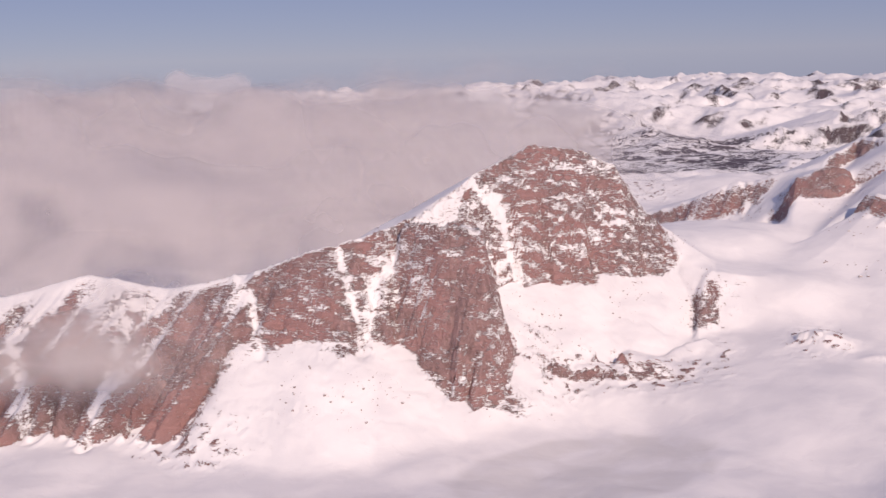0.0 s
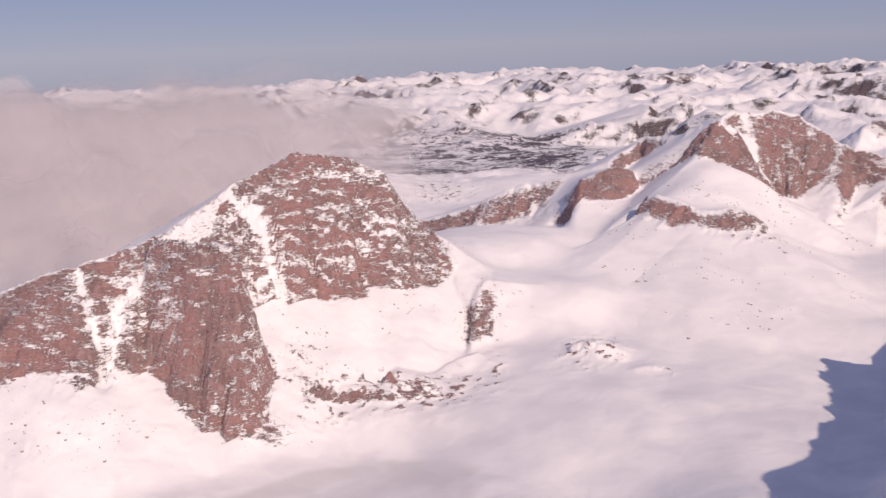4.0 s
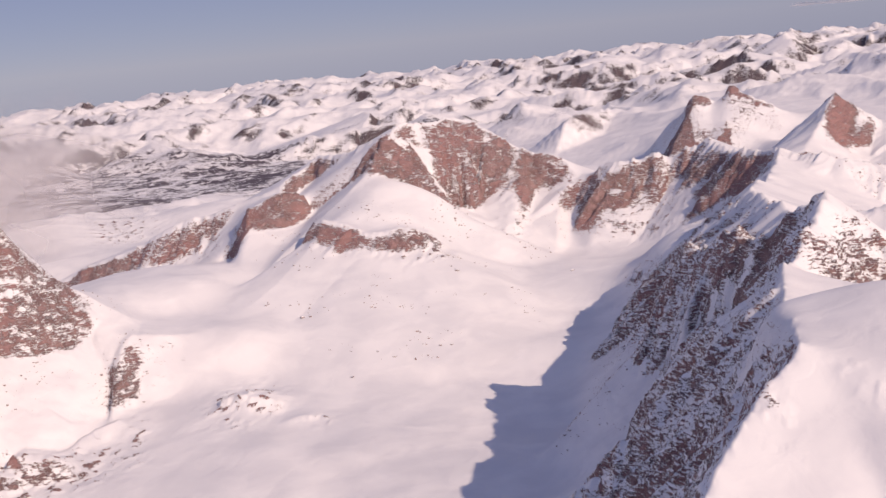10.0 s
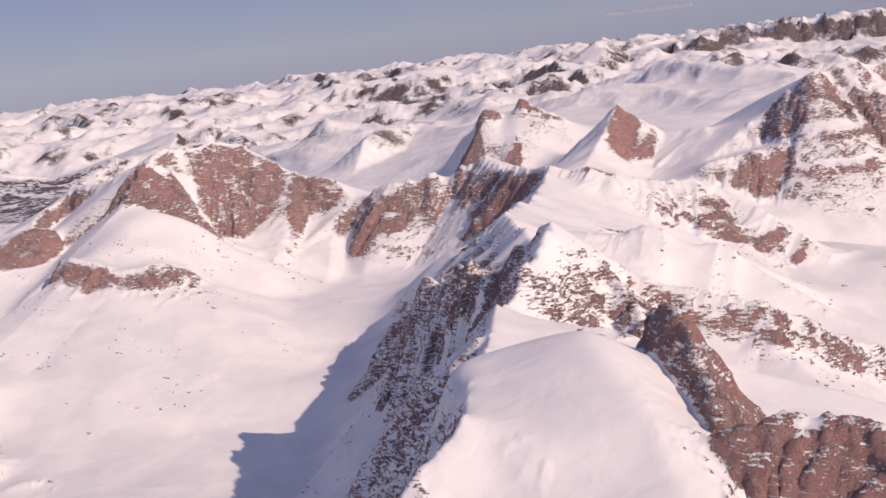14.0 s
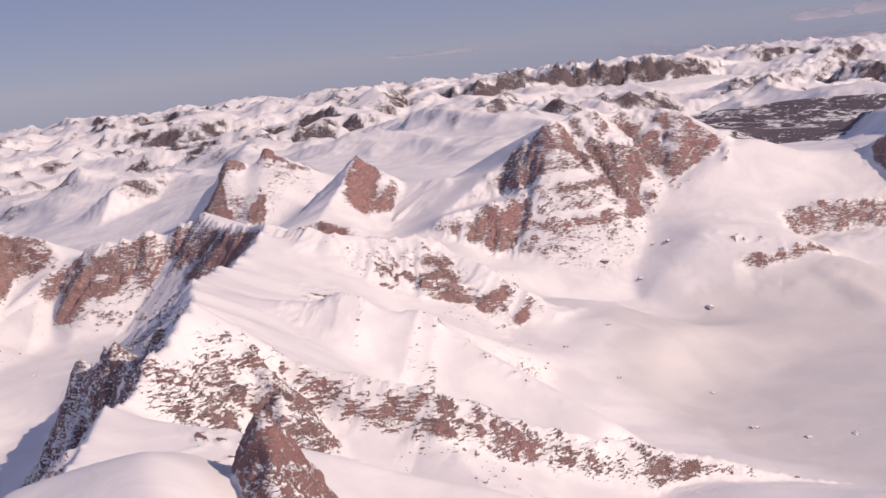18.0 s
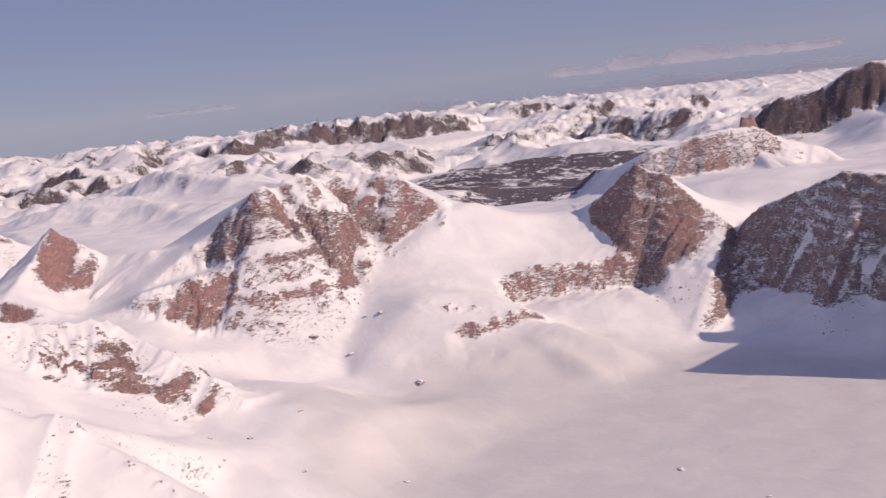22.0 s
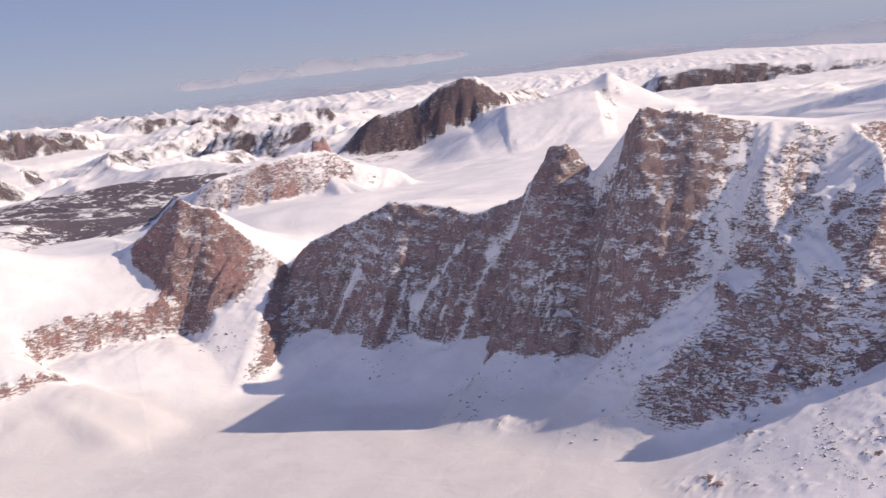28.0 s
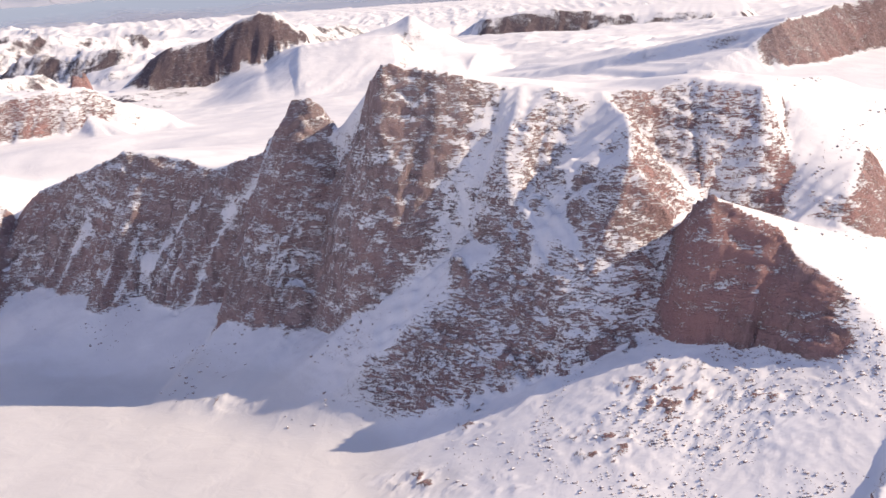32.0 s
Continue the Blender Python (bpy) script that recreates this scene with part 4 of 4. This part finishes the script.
LABELS = {
    "slab": "broken band of rock slabs poking through snow",
    "gully_rock": "dark rock step beside a snow gully",
    "snow_dome": "smooth sunlit snow dome on the ridge crest",
    "needle": "slim sunlit brown rock needle under the horn",
    "gendarme": "jagged brown rock rib beside the snow dome",
    "pinnacle": "pointed granite pinnacle dusted with snow",
    "dome": "domed red granite peak with a dark buttress, snow-plastered",
    "castle": "castellated red granite cliff above a snow bowl",
    "knoll": "snow-covered knoll with a broken rock band below",
    "cliff_ridge": "dark broken cliff ridge above a steep snow slope",
    "horn_ridge": "sharp rocky ridge with a snow dome and shaded flank",
    "spur": "low rocky spur running down into the snow basin",
    "hump": "smooth rounded snow hump beside the frozen lake",
    "twin_horn": "distant twin horn of red rock with a snow face",
    "pyramid": "red rock pyramid with one shaded snowy flank",
    "citadel": "snow-streaked citadel of ribbed brown granite",
    "red_peak": "pointed red granite peak above the lake head",
    "great_wall": "great shaded granite wall with pinnacle and gullies",
    "brown_peak": "smooth brown granite peak over boulder-strewn snow",
    "far_dark_peak": "far dark rock peak on a snow plateau",
    "far_snow_ridge": "far smooth white snow ridge under the sky",
    "far_tower_ridge": "far rocky ridge with a small dark tower",
    "far_red_ridge": "far snowy ridge with a reddish cliff band",
    "far_mesa": "distant flat-topped dark mesa under a snow cap",
    "far_crag_ridge": "far dark craggy ridge streaked with snow",
    "far_spires": "far line of jagged rock spires",
    "far_blue_peak": "far pointed peak with a shaded snow face",
    "forest_hill": "dark forested hill with snowy clearings",
    "far_brown_ridge": "far small brown rock ridge amid snowfields",
    "far_peak": "far snowy peak with a broken rock face",
    "far_plateau": "far broad snow plateau on the horizon",
}
# what each ridge's near side is to its mountain; the far sides are back slopes
PARTS = {
    "dome": ("west_wall", "col", "summit_dome", "buttress"), "castle": ("broken_crest", "castle_wall", "end_tower", "red_cliff"), "knoll": ("snow_spur", "rock_band"),
    "cliff_ridge": ("dark_cliff", "rocky_shoulder"), "horn_ridge": ("horn", "shaded_flank", "pillar"), "pyramid": ("shaded_flank", "red_face"),
    "citadel": ("citadel_face", "snow_bench"), "great_wall": ("wall", "main_face", "mixed_face", "snow_rib", "upper_cliff"), "far_snow_ridge": ("snow_face", "snow_crest"),
}
def islands(grid):
    """A number for every connected patch of equal cells."""
    roots = []

    def root(k):
        while roots[k] != k:
            roots[k] = roots[roots[k]]
            k = roots[k]
        return k

    out, before = np.zeros(grid.shape, int), []
    for i, row in enumerate(grid):
        cuts = [0] + (np.flatnonzero(np.diff(row)) + 1).tolist() + [len(row)]
        now, p = [], 0
        for a, b in zip(cuts, cuts[1:]):
            mine = -1
            while p < len(before) and before[p][1] <= a:
                p += 1
            q = p
            while q < len(before) and before[q][0] < b:
                if before[q][2] == row[a]:
                    other = root(before[q][3])
                    if mine < 0:
                        mine = other
                    else:
                        roots[other] = mine = root(mine)
                q += 1
            if mine < 0:
                mine = len(roots)
                roots.append(mine)
            now.append((a, b, row[a], mine))
            out[i, a:b] = mine
        before = now
    return np.array([root(k) for k in range(len(roots))])[out]


FACE = OWNER[:-1].copy()
PATCH = islands(FACE)
ISLES = {}
for piece, first, size in zip(*np.unique(PATCH, return_index=True, return_counts=True)):
    who = int(FACE.flat[first])
    if who and size > 150:
        ISLES.setdefault(who, []).append(piece)
    elif who:
        FACE.flat[first] = -1
small = np.unique(PATCH[FACE == -1])
FACE[np.isin(PATCH, small)] = 0
LAKE = (np.hypot((X - 1.50) / 0.37, (Y - 0.79) / 0.41) < 0.8)[:-1] & (FACE == 0)
tagged(patch("frozen_lake", LAKE), "flat frozen lake under wind-packed snow", "lake", kind="structure")
tagged(patch("ground", (FACE == 0) & ~LAKE), "wind-packed snow ground with valleys and far ranges", "ground", kind="structure")
PEAKS, COUNT = {}, {}
for k, (thing, points, *rest) in enumerate(RIDGES):
    if thing in ("slab", "gully_rock"):
        peak = None
    elif (thing not in PEAKS or thing == "far_peak") and not (ISLES.get(2 * k + 1) or ISLES.get(2 * k + 2)):
        continue
    elif thing in PEAKS and thing != "far_peak":
        peak = PEAKS[thing]
    else:
        peak = PEAKS[thing] = tagged(new(thing), LABELS[thing], "mountain", group="peaks of the far range" if thing == "far_peak" else "")
    count = COUNT[thing] = COUNT.get(thing, -1) + 1
    near_name = PARTS.get(thing, ("face",) * 9)[min(count, len(PARTS.get(thing, ("face",) * 9)) - 1)]
    if peak is None:
        pick = (FACE == 2 * k + 1) | (FACE == 2 * k + 2)
        if pick.any():
            tagged(patch(thing, pick), LABELS[thing], "rock outcrop")
        continue
    for who, name in ((2 * k + 2, near_name), (2 * k + 1, "back_slope")):
        for piece in ISLES.get(who, []):
            patch(name, PATCH == piece).parent = peak

# ---- loose rocks ----
def level(x, y):
    """Height of the sheet at a place of the plan, in metres."""
    dx, dy = x - CENTRE[0], y - CENTRE[1]
    j = int(np.searchsorted(turns, math.atan2(dx, dy) % (2 * math.pi) if math.atan2(dx, dy) < turns[0] else math.atan2(dx, dy))) % len(turns)
    i = min(int(np.searchsorted(RR[:, j], math.hypot(dx, dy))), RINGS - 1)
    return EYE + SHEET[i, j, 2] * METRES


def rock_material():
    n = Nodes("bare_granite")
    where = n.add("ShaderNodeNewGeometry").outputs["Position"]
    up = n.add("ShaderNodeSeparateXYZ", Vector=n.add("ShaderNodeNewGeometry").outputs["Normal"]).outputs[2]
    grain = n.noise(2.5, 6, 0.7, where)
    stone = n.mix(n.step(grain, 0.35, 0.65), (0.19, 0.14, 0.135, 1), (0.42, 0.31, 0.29, 1))
    snow = n.step(n.math("ADD", up, n.math("MULTIPLY", n.math("SUBTRACT", grain, 0.5), 0.9)), 0.55, 0.75)
    n.put(n.bsdf, "Base Color", n.mix(snow, stone, (0.86, 0.86, 0.88, 1)))
    n.bsdf.inputs["Roughness"].default_value = 0.85
    bump = n.add("ShaderNodeBump", Height=grain, Strength=0.8, Distance=0.3)
    n.put(n.bsdf, "Normal", bump.outputs[0])
    return n.mat


GRANITE = rock_material()


def rock_mesh(seed, detail=2):
    """An angular block about one metre across, flat underneath."""
    bm = bmesh.new()
    bmesh.ops.create_icosphere(bm, subdivisions=detail, radius=0.5)
    pick = random.Random(seed)
    planes = [Vector((pick.uniform(-1, 1), pick.uniform(-1, 1), pick.uniform(-0.3, 1))).normalized() for _ in range(9)]
    for v in bm.verts:
        d = v.co.normalized()
        reach = min([0.5] + [0.34 / max(p.dot(d), 0.05) for p in planes])
        v.co = d * reach * (1 + 0.12 * noise.noise(d * 3 + Vector((seed, 0, 0))))
        v.co.z = max(v.co.z * 0.75, -0.12)
    me = bpy.data.meshes.new("boulder")
    bm.to_mesh(me)
    bm.free()
    me.materials.append(GRANITE)
    return me


SHAPES = [rock_mesh(k) for k in range(6)]
BOULDERS = [
    (1.523, 1.283), (1.500, 1.432), (1.481, 1.466), (1.516, 1.387), (1.570, 1.417), (1.579, 1.400),
    (1.204, 1.253), (1.300, 1.071), (1.223, 1.110), (1.250, 1.258), (1.222, 1.181), (1.439, 0.884),
    (1.289, 0.904), (1.260, 0.928), (1.414, 0.786), (1.857, 1.258), (1.250, 0.977), (1.187, 1.242),
    (1.194, 1.200), (1.290, 1.195), (0.687, 1.585), (0.682, 1.539), (0.635, 1.585), (0.823, 1.535),
    (0.497, 1.525), (0.512, 1.382),
]
shake = random.Random(5)
for k, (x, y) in enumerate(BOULDERS):
    size = shake.uniform(1.6, 3.2) if k > 1 else 4.4
    ob = tagged(new("boulder", SHAPES[k % 6]), "dark granite boulder half buried in flat snow", "boulder", group="boulders on the snow flats")
    ob.matrix_world = pose(x * METRES, y * METRES, level(x, y) + 0.02 * size, 0, 0, shake.uniform(0, 360)) @ Matrix.Diagonal((size * 1.5, size, size * 0.8, 1))


def scatter(name, label, pick, number, low, high, seed):
    """Small stones strewn over the picked part of the sheet, as one mesh."""
    gen = np.random.default_rng(seed)
    i, j = np.nonzero(pick)
    chance = RR[i, j] ** 1.3
    take = gen.choice(len(i), size=min(number, len(i)), replace=False, p=chance / chance.sum())
    bm = bmesh.new()
    bmesh.ops.create_icosphere(bm, subdivisions=1, radius=0.5)
    ball = np.array([v.co[:] for v in bm.verts])
    faces = np.array([[v.index for v in f.verts] for f in bm.faces])
    bm.free()
    count = len(take)
    spot = POINTS.reshape(*RR.shape, 3)[i[take], j[take]]
    size = low + (high - low) * gen.random(count) ** 3
    shape = ball[None] * (0.65 + 0.7 * gen.random((count, len(ball), 1))) * (size[:, None, None] * np.stack([np.ones(count), 0.6 + 0.6 * gen.random(count), 0.45 + 0.4 * gen.random(count)], -1)[:, None])
    turn = gen.random(count) * 2 * np.pi
    c, s = np.cos(turn)[:, None], np.sin(turn)[:, None]
    shape = np.stack([shape[..., 0] * c - shape[..., 1] * s, shape[..., 0] * s + shape[..., 1] * c, shape[..., 2]], -1)
    verts = (shape + spot[:, None]).reshape(-1, 3)
    polys = (faces[None] + (np.arange(count) * len(ball))[:, None, None]).reshape(-1, 3)
    me = bpy.data.meshes.new(name)
    me.from_pydata(verts.tolist(), [], polys.tolist())
    me.materials.append(GRANITE)
    return tagged(new(name, me), label, "rocks", kind="stuff")


near = (RR > 0.5) & (RR < 2.0) & (TT < radians(95))
speck = fbm(X * 14, Y * 14, 3, 91)
scatter("talus_stones", "scattered dark stones lying on snow aprons", near & (OWNER > 0) & (BIAS > -0.3) & (STEEP > 0.3) & (STEEP < 0.95) & (speck > 0.12), 3600, 0.35, 1.7, 3)
scatter("moraine_stones", "many snow-dusted stones below the brown peak", (np.hypot((X - 1.715) / 0.10, (Y - 0.36) / 0.13) < 1) & (STEEP < 0.9) & (speck > -0.1), 1500, 0.30, 1.4, 4)


# ---- clouds ----
def cloud_material(name, shade, amount, scale, detail=6):
    n = Nodes(name)
    thick = n.add("ShaderNodeAttribute")
    thick.attribute_name = "thick"
    where = n.add("ShaderNodeNewGeometry").outputs["Position"]
    wisps = n.noise(scale, detail, 0.55, where, 0.5)
    alpha = n.math("MULTIPLY", n.math("MULTIPLY", n.step(n.math("ADD", thick.outputs["Fac"], n.math("MULTIPLY", n.math("SUBTRACT", wisps, 0.5), 0.9)), 0.15, 0.85), amount), 1.0, True)
    body = n.add("ShaderNodeMixShader", i0=0.5)
    soft = n.add("ShaderNodeBsdfDiffuse", Color=shade)
    glow = n.add("ShaderNodeBsdfTranslucent", Color=shade)
    n.tree.links.new(soft.outputs[0], body.inputs[1])
    n.tree.links.new(glow.outputs[0], body.inputs[2])
    clear = n.add("ShaderNodeBsdfTransparent")
    mixed = n.add("ShaderNodeMixShader", i0=alpha)
    n.tree.links.new(clear.outputs[0], mixed.inputs[1])
    n.tree.links.new(body.outputs[0], mixed.inputs[2])
    n.tree.links.new(mixed.outputs[0], n.tree.nodes["Material Output"].inputs["Surface"])
    n.mat.node_tree.nodes.remove(n.bsdf)
    return n.mat


CLOUD = cloud_material("cloud_grey", (0.70, 0.67, 0.68, 1), 0.86, 0.006)
WHITE_CLOUD = cloud_material("cloud_white", (0.80, 0.78, 0.80, 1), 0.62, 0.004, 3)
THIN_CLOUD = cloud_material("cloud_thin", (0.66, 0.64, 0.68, 1), 0.42, 0.004, 3)


def cloud_layer(name, a, b, low, high, bulge, seed, material, parent, strength=1.0, grain=1.0):
    """A billowing veil of cloud between two places of the plan, thinning out to its edges."""
    cols, rows = 220, 36
    u, v = np.meshgrid(np.linspace(0, 1, cols), np.linspace(0, 1, rows))
    along = np.array([b[0] - a[0], b[1] - a[1]])
    length = math.hypot(*along)
    across = np.array([-along[1], along[0]]) / length
    puff = fbm(u * min(length / (high - low), 6) * 1.2 * grain + seed, v * 1.5 * grain, 3, seed)
    out = bulge * (np.sin(v * np.pi) * 0.6 + 0.8 * puff)
    x, y = a[0] + u * along[0] + across[0] * out, a[1] + u * along[1] + across[1] * out
    z = low + v * (high - low) + 0.08 * (high - low) * puff
    edge = np.clip(np.minimum(u, 1 - u) * 4.0, 0, 1) * np.clip((1 - v + 0.35 * puff) * 1.9, 0, 1) * np.clip(v * 3.5, 0, 1)
    thick = strength * edge * (0.75 + 0.7 * fbm(u * min(length / (high - low), 7) * 1.7 * grain, v * 2 * grain + seed, 3, seed + 5))
    me = bpy.data.meshes.new(name)
    me.from_pydata(np.stack([x * METRES, y * METRES, EYE + z * METRES], -1).reshape(-1, 3).tolist(), [],
                   [(r * cols + c, r * cols + c + 1, (r + 1) * cols + c + 1, (r + 1) * cols + c) for r in range(rows - 1) for c in range(cols - 1)])
    me.attributes.new("thick", "FLOAT", "POINT").data.foreach_set("value", thick.ravel().astype(np.float32))
    me.polygons.foreach_set("use_smooth", np.ones(len(me.polygons), bool))
    me.materials.append(material)
    ob = new(name, me)
    ob.parent = parent
    return ob


bank = tagged(new("cloud_bank"), "low grey cloud bank drifting behind the domed peak", "cloud")
for k in range(5):
    y = 1.66 + 0.24 * k
    cloud_layer("veil", (-2.1 - 0.3 * k, y - 0.15), (0.06 + 0.20 * k, y + 0.10), -0.36, -0.042 + 0.016 * k, 0.035, 3 + k, CLOUD, bank, 1.6)
mist = tagged(new("cloud_wisp"), "thin mist wisp veiling the snowy rock wall", "cloud")
cloud_layer("veil", (-0.98, 1.13), (-0.10, 1.22), -0.34, -0.16, 0.03, 17, CLOUD, mist, 0.62)
puff = tagged(new("cloud_puff"), "small white cloud puff topping the grey bank", "cloud")
cloud_layer("veil", (-0.66, 2.94), (-0.42, 2.98), -0.10, -0.008, 0.006, 41, WHITE_CLOUD, puff, 2.2, 0.4)
cumulus = tagged(new("cumulus"), "distant flat-based white cumulus over the plateau", "cloud")
for k, crown in enumerate((0.028, 0.052, 0.044, 0.030, 0.020)):
    u = 0.19 * k
    cloud_layer("billow", (7.45 + 1.15 * u, 6.16 - 1.64 * u), (7.45 + 1.15 * (u + 0.27), 6.16 - 1.64 * (u + 0.27)), -0.07, crown, 0.02, 23 + k, WHITE_CLOUD, cumulus, 1.9, 0.3)
stratus = tagged(new("stratus"), "long distant bank of pale cloud along the horizon", "cloud")
for k in range(3):
    u = 0.27 * k
    cloud_layer("billow", (7.4 + 4.2 * u, 8.8 - 7.8 * u), (7.4 + 4.2 * (u + 0.46), 8.8 - 7.8 * (u + 0.46)), -0.34, -0.09 - 0.01 * k, 0.08, 29 + k, THIN_CLOUD, stratus, 1.7, 0.4)
streak = tagged(new("cloud_streak"), "small thin grey cloud streak in the blue", "cloud")
cloud_layer("veil", (4.70, 7.02), (5.25, 6.64), -0.02, 0.022, 0.02, 31, THIN_CLOUD, streak, 1.5, 0.35)
